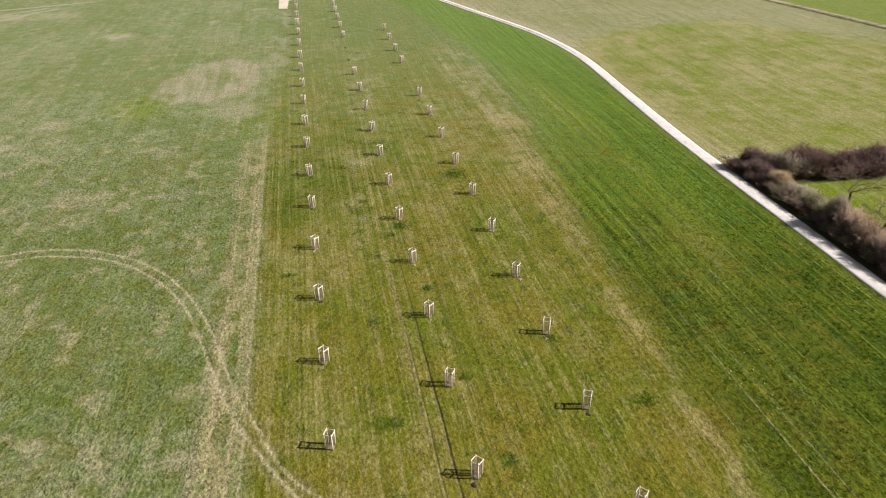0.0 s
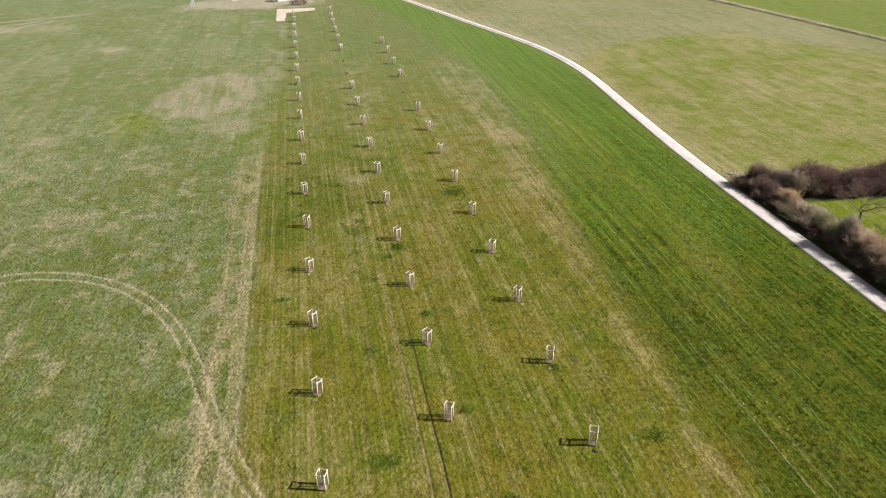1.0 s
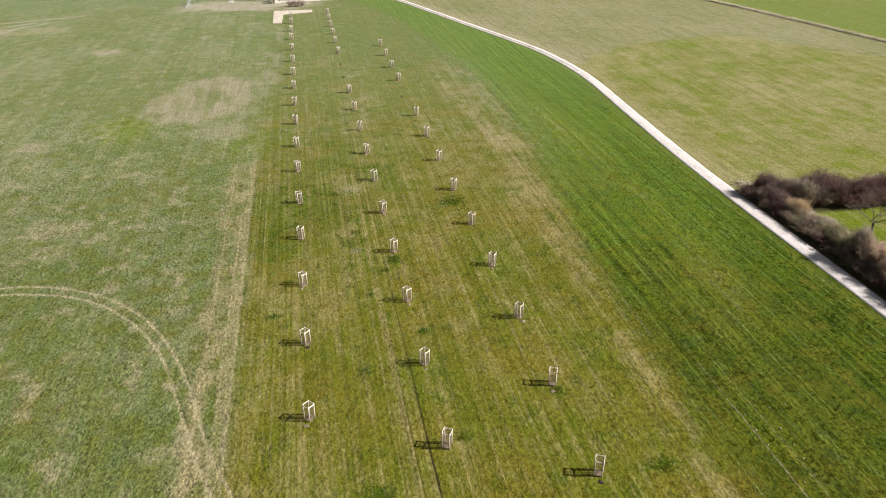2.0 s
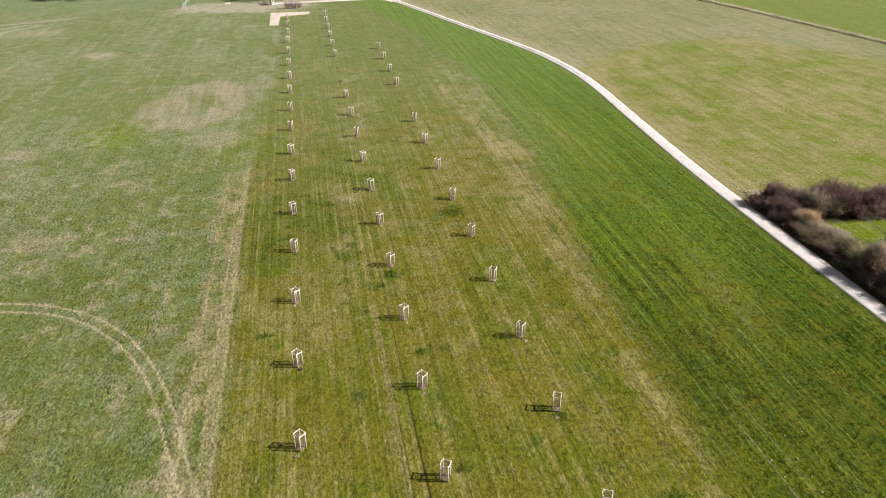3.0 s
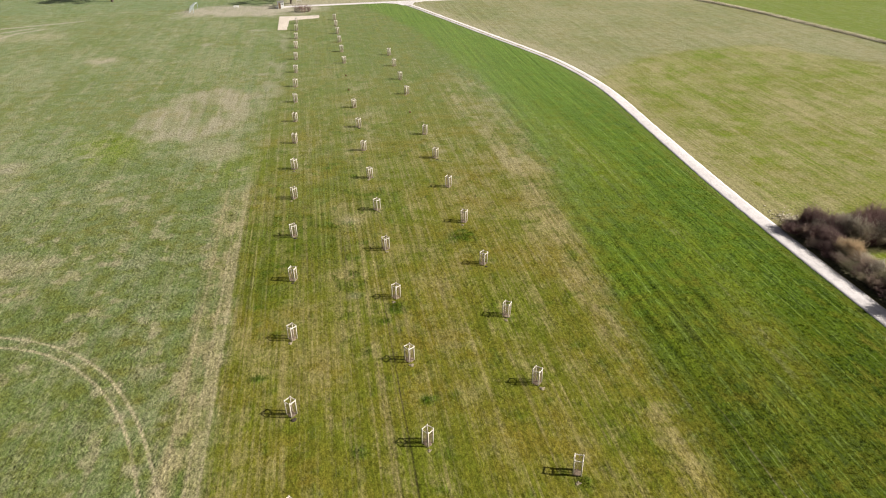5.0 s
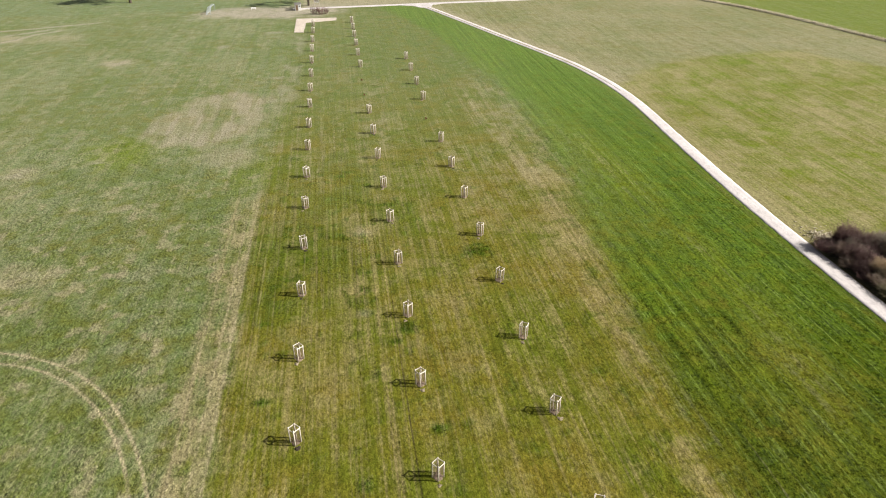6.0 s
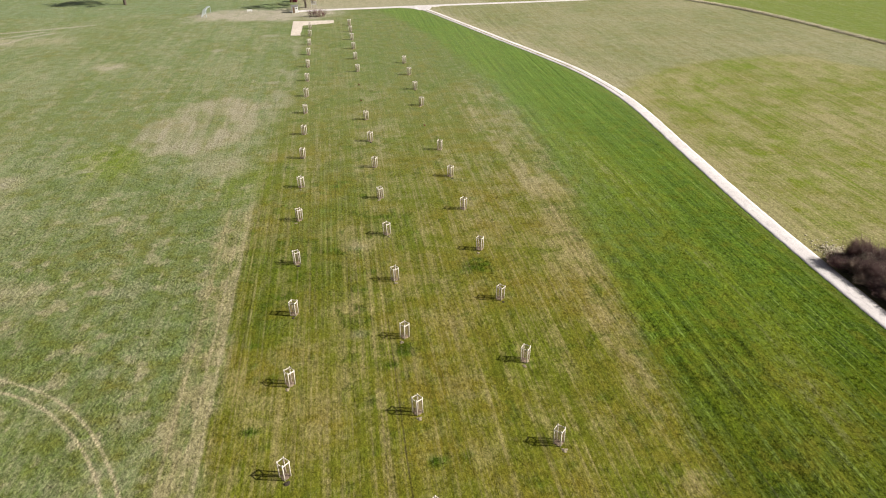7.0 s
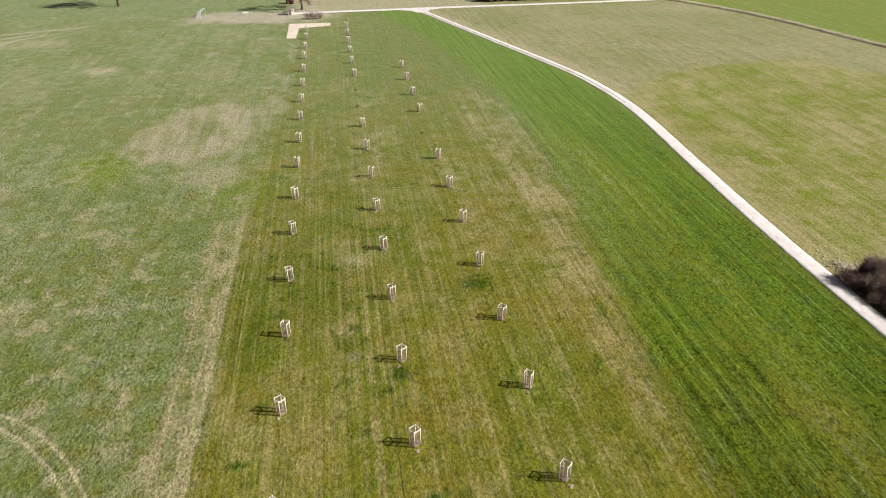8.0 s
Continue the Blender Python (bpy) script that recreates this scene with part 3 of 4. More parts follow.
def build_ground():
    xs = steps((-3000, -600, 240), (-600, -130, 23.5), (-130, -60, 1.0), (-60, 78, 0.3), (78, 200, 0.8), (200, 600, 20), (600, 3000, 240))
    ys = steps((-3000, -400, 260), (-400, -70, 16.5), (-70, -30, 0.6), (-30, 112, 0.3), (112, 300, 0.75), (300, 600, 15), (600, 4000, 340))
    gx, gy = (a.ravel() for a in np.meshgrid(xs, ys))
    gz = rise(gx, gy)
    straw, lush, cool, worn, soil, yellow, wheel, warm, fresh = plan(gx, gy)
    gz = gz - 0.06 * soil - 0.03 * worn - 0.04 * np.exp(-(wheel / 0.3) ** 2)
    flat = np.minimum(line_distance(gx, gy, ROAD[::4]), line_distance(gx, gy, CROSS_ROAD[::4]))
    gz = np.where(flat < 40, gz * smooth(flat, 1.5, 3.0) - 0.03 * (1 - smooth(flat, 1.5, 2.2)), gz)
    n, m = len(xs), len(ys)
    k = (np.arange(m - 1)[:, None] * n + np.arange(n - 1)[None, :]).ravel()
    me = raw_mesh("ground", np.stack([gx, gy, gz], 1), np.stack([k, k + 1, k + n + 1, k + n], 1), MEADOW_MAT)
    lay_attributes(me, gx, gy)
    tagged(new("ground", me), "mown meadow of green and straw-coloured early spring grass", "ground", kind="structure")


def build_tufts():
    """Rosettes of short blades; thicker and taller in the unmown meadow, low in the drilled one."""
    count = 240000
    x, y = rng.uniform(-64, 68, count), -62 + 212 * rng.random(count) ** 1.2
    straw, lush, cool, worn, soil, yellow, wheel, warm, fresh = plan(x, y)
    dense = 0.10 + 0.9 * fbm(x, y, 1.4, 2, 12.0) * (0.5 + fbm(x, y, 6, 3, 13.0)) + 0.15 * cool - 0.10 * lush - 0.5 * worn - 0.9 * smooth(y, 30, 150)
    keep = (rng.random(count) < dense) & (worn < 0.4) & (wheel > 0.25) & (soil < 0.3)
    x, y, tall = x[keep], y[keep], (0.90 + 0.50 * cool + 0.25 * lush)[keep]
    wx, wy = [], []
    for cx, cy, rx, ry in WEEDS:
        m = int(55 * rx * ry) + 8
        wx.append(rng.normal(cx, rx * 0.6, m))
        wy.append(rng.normal(cy, ry * 0.6, m))
    wx, wy = np.concatenate(wx), np.concatenate(wy)
    x, y, tall = np.concatenate([x, wx]), np.concatenate([y, wy]), np.concatenate([tall, np.full(len(wx), 1.3)])
    z, c = rise(x, y), len(x)
    broad = rng.uniform(0.7, 1.35, c)
    co = []
    for b in range(6):
        a, r = b * np.pi / 3 + rng.uniform(-0.5, 0.5, c), rng.uniform(0.0, 0.07, c) * broad
        bx, by = x + r * np.cos(a), y + r * np.sin(a)
        w, h = rng.uniform(0.040, 0.070, c) * broad, rng.uniform(0.03, 0.085, c) * tall
        px, py = -np.sin(a) * w, np.cos(a) * w
        lean = rng.uniform(0.10, 0.22, c) * broad
        co.append(np.stack([np.stack([bx - px, by - py, z - 0.03], 1), np.stack([bx + px, by + py, z - 0.03], 1),
                            np.stack([bx + np.cos(a) * lean, by + np.sin(a) * lean, z + h], 1)], 1))
    co = np.concatenate(co).reshape(-1, 3)
    me = raw_mesh("grass_tufts", co, np.arange(len(co)).reshape(-1, 3), TUFT_MAT, False)
    lay_attributes(me, np.repeat(co[::3, 0], 3).astype(float), np.repeat(co[::3, 1], 3).astype(float))
    tagged(new("grass_tufts", me), "short clumps of green and straw-coloured meadow grass", "grass", kind="stuff")


def build_road(name, line, width, label, z=0.02, shift=0.0):
    p = np.array(line)
    d = np.gradient(p, axis=0)
    nrm = np.stack([-d[:, 1], d[:, 0]], 1) / np.hypot(d[:, 0], d[:, 1])[:, None]
    dense = np.concatenate([np.linspace(p[k], p[k + 1], 12, endpoint=False) for k in range(len(p) - 1)] + [p[-1:]])
    dn = np.concatenate([np.linspace(nrm[k], nrm[k + 1], 12, endpoint=False) for k in range(len(p) - 1)] + [nrm[-1:]])
    offs, hts = np.array([-1, -0.96, -0.6, -0.25, 0, 0.25, 0.6, 0.96, 1]) * width / 2 + shift, np.array([-0.12, 0.0, 0.0, 0.025, 0.035, 0.025, 0.0, 0.0, -0.12])
    rows = []
    for o, h in zip(offs, hts):
        e = (fbm(dense[:, 0], dense[:, 1], 1.6, 3, 20 + o) - 0.5) * (0.22 if abs(o) > width * 0.38 else 0.05)
        q = dense + dn * (o + e)[:, None]
        rows.append(np.column_stack([q, np.full(len(q), z + h)]))
    co, L, m = np.concatenate(rows), len(dense), len(offs)
    k = (np.arange(m - 1)[:, None] * L + np.arange(L - 1)[None, :]).ravel()
    me = raw_mesh(name, co, np.stack([k, k + L, k + L + 1, k + 1], 1)[:, ::-1], PATH_MAT)
    return tagged(new(name, me), label, "road", kind="structure")


def build_crown(line):
    """The sparse dry growth between the two wheel lines of the track."""
    p = np.array([q for q in line if q[1] > 128 and q[1] < 243])
    p = np.concatenate([np.linspace(p[k], p[k + 1], 16, endpoint=False) for k in range(len(p) - 1)])
    d = np.gradient(p, axis=0)
    nrm = np.stack([-d[:, 1], d[:, 0]], 1) / np.hypot(d[:, 0], d[:, 1])[:, None]
    half = 0.30 * smooth(p[:, 1], 128, 160) * (0.35 + 1.1 * fbm(p[:, 0], p[:, 1], 2.0, 3, 44.0))
    L, rows = len(p), []
    for o, h in ((-1, 0.0), (-0.4, 0.05), (0.4, 0.05), (1, 0.0)):
        rows.append(np.column_stack([p + nrm * (o * half)[:, None], np.full(L, 0.047 + h)]))
    k = (np.arange(3)[:, None] * L + np.arange(L - 1)[None, :]).ravel()
    me = raw_mesh("crown_grass", np.concatenate(rows), np.stack([k, k + L, k + L + 1, k + 1], 1)[:, ::-1], CROWN_MAT)
    tagged(new("crown_grass", me), "sparse dry grass along the crown of the gravel track", "grass", kind="stuff")


# ---- shaping helpers ----
def part(name, me, parent, label=""):
    """One mesh as a part under a thing."""
    ob = new(name, me)
    ob.parent = parent
    return tagged(ob, label)


def thing(name, label, category, group="", at=(0, 0, 0)):
    ob = new(name)
    ob.empty_display_size = 0.3
    ob.location = at
    return tagged(ob, label, category, group)


def mesh_of(name, bm, material, even=False):
    me = bpy.data.meshes.new(name)
    bm.normal_update()
    bm.to_mesh(me)
    bm.free()
    me.materials.append(material)
    if even:
        me.polygons.foreach_set("use_smooth", np.ones(len(me.polygons), bool))
    return me


def box(size, at=(0, 0, 0), m=None, bevel=0.0, bm=None):
    bm = bm or bmesh.new()
    made = bmesh.ops.create_cube(bm, size=1.0)["verts"]
    bmesh.ops.scale(bm, vec=size, verts=made)
    if bevel:
        edges = list({e for v in made for e in v.link_edges})
        made = list({v for f in bmesh.ops.bevel(bm, geom=edges, offset=bevel, segments=2, affect="EDGES")["faces"] for v in f.verts})
        made = [v for v in bm.verts if v in set(made)]
    bmesh.ops.transform(bm, matrix=(m or Matrix.Identity(4)), verts=made)
    bmesh.ops.translate(bm, vec=at, verts=made)
    return bm


def rods(pieces, sides=3):
    """Tapered rods from rows of start, end, radius, end radius; returns points and quads."""
    a = np.asarray(pieces, float)
    p, q, r0, r1 = a[:, 0:3], a[:, 3:6], a[:, 6], a[:, 7]
    d = q - p
    d = d / np.maximum(np.linalg.norm(d, axis=1), 1e-6)[:, None]
    up = np.where(np.abs(d[:, 2:3]) > 0.9, [[1.0, 0, 0]], [[0, 0, 1.0]])
    u = np.cross(d, up)
    u = u / np.linalg.norm(u, axis=1)[:, None]
    v = np.cross(d, u)
    rings = []
    for c, r in ((p, r0), (q, r1)):
        for s in range(sides):
            t = 2 * np.pi * s / sides
            rings.append(c + (u * np.cos(t) + v * np.sin(t)) * r[:, None])
    co = np.stack(rings, 1).reshape(-1, 3)
    base = np.arange(len(a))[:, None] * 2 * sides
    f = [np.concatenate([base + s, base + (s + 1) % sides, base + sides + (s + 1) % sides, base + sides + s], 1) for s in range(sides)]
    return co, np.concatenate(f)


def rod_mesh(name, pieces, material, sides=3):
    co, f = rods(pieces, sides)
    return raw_mesh(name, co, f, material, sides > 4)


# ---- tree guards and young trees ----
HEIGHT, HALF = 1.93, 0.50


def stake_mesh(seed, height):
    r = random.Random(seed)
    bm = bmesh.new()
    bmesh.ops.create_cone(bm, cap_ends=True, segments=10, radius1=0.062, radius2=0.056, depth=height + 0.25)
    bmesh.ops.translate(bm, vec=(0, 0, (height - 0.25) / 2), verts=bm.verts)
    top = [e for e in bm.edges if all(v.co.z > height - 0.01 for v in e.verts)]
    bmesh.ops.bevel(bm, geom=top, offset=0.012, segments=2, affect="EDGES")
    for v in bm.verts:
        v.co.x += 0.02 * math.sin(v.co.z * 1.3 + r.random() * 0.02)
    return mesh_of("stake", bm, POST_MAT, True)


def build_guard():
    """One guard: four stakes at the corners, rails round top and foot, wire between them."""
    g = thing("tree_guard", "pale wooden four-stake tree guard with top rails and wire", "tree guard", "tree guards in rows")
    corner = [(HALF * math.cos(a), HALF * math.sin(a)) for a in (0, math.pi / 2, math.pi, 1.5 * math.pi)]
    stake = stake_mesh(3, HEIGHT)
    side = math.dist(corner[0], corner[1])
    top = mesh_of("rail", box((side + 0.14, 0.045, 0.11), bevel=0.008), RAIL_MAT)
    for k, (x, y) in enumerate(corner):
        p = part("stake", stake, g)
        p.location, p.rotation_euler = (x, y, 0), (0, 0, k * 1.7)
        nx, ny = corner[(k + 1) % 4]
        for name, me, z, out in (("top_rail", top, HEIGHT - 0.17, 0.060),):
            q = part(name, me, g)
            mx, my = (x + nx) / 2, (y + ny) / 2
            s = 1 + out / math.hypot(mx, my)
            q.location = (mx * s, my * s, z + 0.012 * (k % 2))
            q.rotation_euler = (0, 0, math.atan2(ny - y, nx - x))
    wires = []
    for k, (x, y) in enumerate(corner):
        nx, ny = corner[(k + 1) % 4]
        for i in range(1, 8):
            t = i / 8
            px, py = x + (nx - x) * t, y + (ny - y) * t
            wires.append((px, py, 0.02, px, py, 1.62, 0.006, 0.005))
        for z in np.arange(0.1, 1.65, 0.17):
            wires.append((x, y, z, nx, ny, z, 0.005, 0.005))
    part("wire_mesh", rod_mesh("wire_mesh", wires, WIRE_MAT), g, "rusty wire netting")
    return g


def sapling_parts(seed):
    r = random.Random(seed)
    stem, twigs, p = [], [], np.array([0.0, 0.0, -0.15])
    for k in range(5):
        q = p + np.array([r.uniform(-0.03, 0.03), r.uniform(-0.03, 0.03), 0.42])
        stem.append((*p, *q, 0.030 - 0.003 * k, 0.027 - 0.003 * k))
        p = q
    for k in range(9):
        a, h = r.uniform(0, 6.28), r.uniform(1.35, 1.95)
        l = r.uniform(0.25, 0.5)
        s = np.array([0, 0, h])
        e = s + np.array([math.cos(a) * l * 0.6, math.sin(a) * l * 0.6, l * 0.8])
        twigs.append((*s, *e, 0.011, 0.004))
        for j in range(2):
            t = e + np.array([r.uniform(-0.12, 0.12), r.uniform(-0.12, 0.12), r.uniform(0.08, 0.2)])
            twigs.append((*(s * 0.4 + e * 0.6), *t, 0.006, 0.003))
    return rod_mesh("stem", stem, STEM_MAT, 6), rod_mesh("twigs", twigs, STEM_MAT)


# y of each tree along its row; the rows stand about 12.5 m apart
ROW_A = (0.2, 12.6, 24.9, 37.4, 50.3, 62.5, 75.6, 88.0, 101.2, 114.0, 127.6, 140.2, 153.4, 166.9, 180.5, 192.5, 205.0, 216.4)
ROW_B = (-5.7, 6.4, 18.7, 31.2, 43.8, 56.3, 69.0, 81.6, 94.8, 108.1, 121.2, 160.2, 173.4, 185.6, 197.7, 209.0, 219.8)
ROW_C = (-11.6, 0.5, 12.8, 25.1, 37.5, 49.8, 62.5, 75.5, 88.6, 101.3, 129.0, 141.7, 154.8, 166.9)
ROWS = ((ROW_A, lambda y: 0.25 - 0.0058 * max(0, y - 10)), (ROW_B, lambda y: 12.75 - 0.005 * max(0, y - 60)),
        (ROW_C, lambda y: 25.35 - 0.001 * y))


def mulch_mesh(seed):
    """A shallow, lumpy round of bark chips."""
    r = random.Random(seed)
    bm = bmesh.new()
    rings = [[bm.verts.new((q * math.cos(a) * k, q * math.sin(a) * k, h + r.uniform(-0.02, 0.03)))
              for a in (2 * math.pi * j / 18 for j in range(18)) for q in (r.uniform(0.9, 1.1),)] for k, h in ((0.48, -0.06), (0.38, 0.03), (0.20, 0.06))]
    for a, b in zip(rings, rings[1:]):
        for j in range(18):
            bm.faces.new((a[j], a[(j + 1) % 18], b[(j + 1) % 18], b[j]))
    bm.faces.new(rings[-1])
    return mesh_of("mulch", bm, MULCH_MAT, True)


def plant_rows():
    mulch = [mulch_mesh(s) for s in (1, 2, 3)]
    guard = build_guard()
    stems = [sapling_parts(s) for s in (1, 2, 3)]
    lumps = [clod_mesh(s, m) for s, m in ((5, CLOD_DARK), (6, CLOD_PALE), (7, CLOD_PALE))]
    r = random.Random(11)
    first = True
    for row, fx in ROWS:
        for y in row:
            x = fx(y)
            z = level(x, y)
            m = pose(x, y, z, r.uniform(-1.5, 1.5), r.uniform(-1.5, 1.5), r.uniform(-25, 25))
            if first:
                guard.matrix_basis, first = m, False
            else:
                copy_thing(guard, m)
            s, t = stems[r.randrange(3)]
            young = thing("young_tree", "thin bare young fruit tree inside a wooden guard", "young tree", "young trees in rows", (x, y, z))
            young.rotation_euler = (0, 0, r.uniform(0, 6))
            part("stem", s, young)
            part("crown", t, young)
            part("mulch", mulch[int(y) % 3], young, "round of pinkish-brown bark chips")
            if r.random() < 0.6:
                c = new("soil_clod", lumps[r.randrange(3)])
                cx, cy = x + r.uniform(-0.5, 0.3), y - r.uniform(0.8, 1.2)
                c.location, c.rotation_euler = (cx, cy, level(cx, cy)), (0, 0, r.uniform(0, 6))
                c.scale = (r.uniform(0.5, 0.8),) * 3
                tagged(c, "small heap of turned soil beside a tree guard", "soil heap", "soil heaps")


def clod_mesh(seed, material):
    r = random.Random(seed)
    bm = bmesh.new()
    bmesh.ops.create_icosphere(bm, subdivisions=3, radius=0.36)
    off = Vector((r.uniform(0, 9), r.uniform(0, 9), r.uniform(0, 9)))
    for v in bm.verts:
        v.co = v.co * (1 + 0.5 * noise.noise(v.co * 3.2 + off) + 0.35 * noise.noise(v.co * 8 + off))
        v.co.z *= 0.42
    return mesh_of("soil_clod", bm, material)


# ---- bare shrubs, hedges, trees ----
def shrub_mesh(seed, width, height, material, stems=170, thick=1.0):
    r = np.random.default_rng(seed)
    out = []
    for k in range(stems):
        a, spread = r.uniform(0, 2 * np.pi), abs(r.normal(0, 0.45))
        h = height * r.uniform(0.55, 1.0) * (1 - 0.22 * min(spread, 1.2))
        p = np.array([np.cos(a) * width * 0.22 * r.random(), np.sin(a) * width * 0.22 * r.random(), -0.1])
        tip = np.array([p[0] + np.cos(a) * width * 0.5 * min(spread, 1.0), p[1] + np.sin(a) * width * 0.5 * min(spread, 1.0), h])
        mid = p * 0.45 + tip * 0.55 + r.normal(0, 0.10, 3) + np.array([0, 0, 0.10 * h])
        out.append((*p, *mid, 0.022 * thick, 0.015 * thick))
        out.append((*mid, *tip, 0.015 * thick, 0.006 * thick))
        for j in range(11):
            t = r.uniform(0.2, 1.0)
            s = p + (mid - p) * t / 0.55 if t < 0.55 else mid + (tip - mid) * (t - 0.55) / 0.45
            l = height * r.uniform(0.12, 0.30)
            d = np.array([np.cos(a), np.sin(a), 0]) * 0.35 + r.normal(0, 0.6, 3) + np.array([0, 0, 0.55])
            e = s + d / np.linalg.norm(d) * l
            out.append((*s, *e, 0.010 * thick, 0.005 * thick))
            for i in range(2):
                f = s + (e - s) * r.uniform(0.3, 0.9)
                d2 = d / np.linalg.norm(d) + r.normal(0, 0.6, 3)
                out.append((*f, *(f + d2 / np.linalg.norm(d2) * l * 0.55), 0.007 * thick, 0.004 * thick))
    return rod_mesh("shrub", out, material)


def build_hedge(name, label, line, rows_wide, width, height, meshes, seed, gap=1.5):
    r = random.Random(seed)
    p = np.array(line, float)
    seg = np.hypot(*np.diff(p, axis=0).T)
    dist = np.concatenate([[0], np.cumsum(seg)])
    h = thing(name, label, "hedge", at=(p[0][0], p[0][1], 0))
    s = 0.0
    while s < dist[-1]:
        k = min(np.searchsorted(dist, s, side="right") - 1, len(seg) - 1)
        d = (p[k + 1] - p[k]) / seg[k]
        c = p[k] + d * (s - dist[k])
        for w in range(rows_wide):
            o = (w - (rows_wide - 1) / 2) * width + r.uniform(-0.4, 0.4)
            b = part("shrub", meshes[r.choices(range(len(meshes)), weights=(4, 3, 2)[:len(meshes)])[0]], h)
            x, y = c[0] - d[1] * o + r.uniform(-0.4, 0.4), c[1] + d[0] * o + r.uniform(-0.4, 0.4)
            g = height * r.uniform(0.65, 1.3) / 3.0
            b.location, b.rotation_euler = (x - p[0][0], y - p[0][1], level(x, y)), (0, 0, r.uniform(0, 6.28))
            b.scale = (r.uniform(0.9, 1.25), r.uniform(0.9, 1.25), g)
        s += gap * r.uniform(0.8, 1.2)
    return h


def bare_tree(name, label, at, height, spread, seed, group="", lean=0.0, low=0.25, twig=0.012, depth=5):
    r = np.random.default_rng(seed)
    trunk, crown = [], []
    tall = height * low

    def grow(p, d, length, radius, left):
        q = p
        for k in range(3):
            d = d + r.normal(0, 0.13, 3) + np.array([0, 0, 0.05])
            d = d / np.linalg.norm(d)
            e = q + d * length / 3
            crown.append((*q, *e, radius * (1 - 0.2 * k), radius * (1 - 0.2 * (k + 1))))
            q = e
        if left == 0:
            return
        for k in range(3):
            d2 = d + r.normal(0, 0.55, 3) + np.array([0, 0, 0.12])
            d2[:2] *= spread
            start = q if k < 2 else p + (q - p) * r.uniform(0.4, 0.9)
            grow(start, d2 / np.linalg.norm(d2), length * r.uniform(0.55, 0.8), max(twig, radius * (0.42 if k else 0.5)), left - 1)

    p = np.array([0, 0, -0.2])
    base = height * 0.028
    for k in range(4):
        e = p + np.array([lean + r.normal(0, 0.03), r.normal(0, 0.03), (tall + 0.2) / 4])
        trunk.append((*p, *e, base * (1.15 - 0.12 * k), base * (1.03 - 0.12 * k)))
        p = e
    for k in range(5):
        a = 2 * math.pi * k / 5 + r.uniform(-0.4, 0.4)
        d = np.array([math.cos(a) * spread, math.sin(a) * spread, 0.75])
        grow(p, d / np.linalg.norm(d), height * 0.27, base * 0.5, depth)
    t = thing(name, label, "tree", group, (*at, level(*at)))
    part("trunk", rod_mesh("trunk", trunk, BARK_MAT, 8), t)
    part("crown", rod_mesh("crown", crown, BRANCH_MAT, 4), t)
    return t


SHRUBS = [shrub_mesh(21, 3.2, 3.0, TWIG_MATS[0], 130, 1.35), shrub_mesh(22, 3.0, 3.0, TWIG_MATS[1], 130, 1.35), shrub_mesh(23, 3.2, 2.9, TWIG_MATS[2], 130, 1.35)]
TAN_SHRUB = shrub_mesh(24, 3.2, 3.0, TWIG_MATS[3], 130, 1.35)
MOSSY_SHRUB = shrub_mesh(25, 3.2, 3.0, TWIG_MATS[4], 120, 1.35)
GREY_FIRST = [SHRUBS[2], SHRUBS[0], SHRUBS[1]]
MOSSY_FIRST = [MOSSY_SHRUB, SHRUBS[2], SHRUBS[1]]
PURPLE_TAN = [SHRUBS[1], SHRUBS[0], TAN_SHRUB]

build_ground()
build_road("road", ROAD, 2.75, "pale gravel farm track curving between the meadows", shift=-0.12)
build_crown(ROAD)
build_road("road_2", CROSS_ROAD, 3.0, "pale gravel lane crossing beyond the meadow", 0.03)
plant_rows()
build_hedge("hedge", "low dark bare hedge at the foot of the gravel track", [(73.2, 46.5), (73.2, 40), (73.2, 30), (73.4, 0), (73.4, -30)], 1, 1.6, 1.3, [SHRUBS[0], MOSSY_SHRUB, SHRUBS[1]], 1, 1.3)
build_hedge("hedge", "grey-brown bare hedge end beside a heap of stones", [(73.6, 49.4), (76.0, 48.7), (79.0, 47.6)], 2, 1.5, 2.9, GREY_FIRST, 12, 1.1)
build_hedge("hedge", "low grey bare scrub between the track and the hedge", [(72.2, 50.3), (73.2, 49.2), (74.6, 46.6), (74.5, 43.0)], 1, 1.4, 2.0, [SHRUBS[2], SHRUBS[0], SHRUBS[1]], 14, 0.9)
build_hedge("hedge", "bare purple-brown hedge along the edge of an orchard", [(79.0, 47.0), (88, 45.5), (110, 44), (135, 43)], 3, 1.6, 3.4, [SHRUBS[0], SHRUBS[0], SHRUBS[2]], 2)
build_hedge("hedge", "mossy grey-green bare hedge between track and orchard", [(75.0, 39.6), (74.8, 35), (74.9, 31)], 1, 1.6, 2.0, MOSSY_FIRST, 3, 1.1)
build_hedge("hedge", "tall bare purple and tan hedge beside the track", [(75.1, 28), (75.2, 15), (75.3, 0), (75.3, -30)], 2, 1.4, 2.9, PURPLE_TAN, 13, 1.3)
bush = thing("shrub", "dense tan-coloured bare bush beside the gravel track", "shrub", at=(74.6, 42.2, 0))
for dx, dy, s in ((-0.4, 0.9, 0.85), (0.5, -0.2, 0.95), (-0.2, -1.3, 0.75), (0.9, 1.2, 0.7)):
    b = part("crown", TAN_SHRUB, bush)
    b.location, b.scale, b.rotation_euler = (dx, dy, 0), (0.8, 0.8, s), (0, 0, 2 * dx + dy)
tall = thing("tall_shrub", "tall pale bare shrub rising out of the hedge", "shrub", at=(74.7, 28.9, 0))
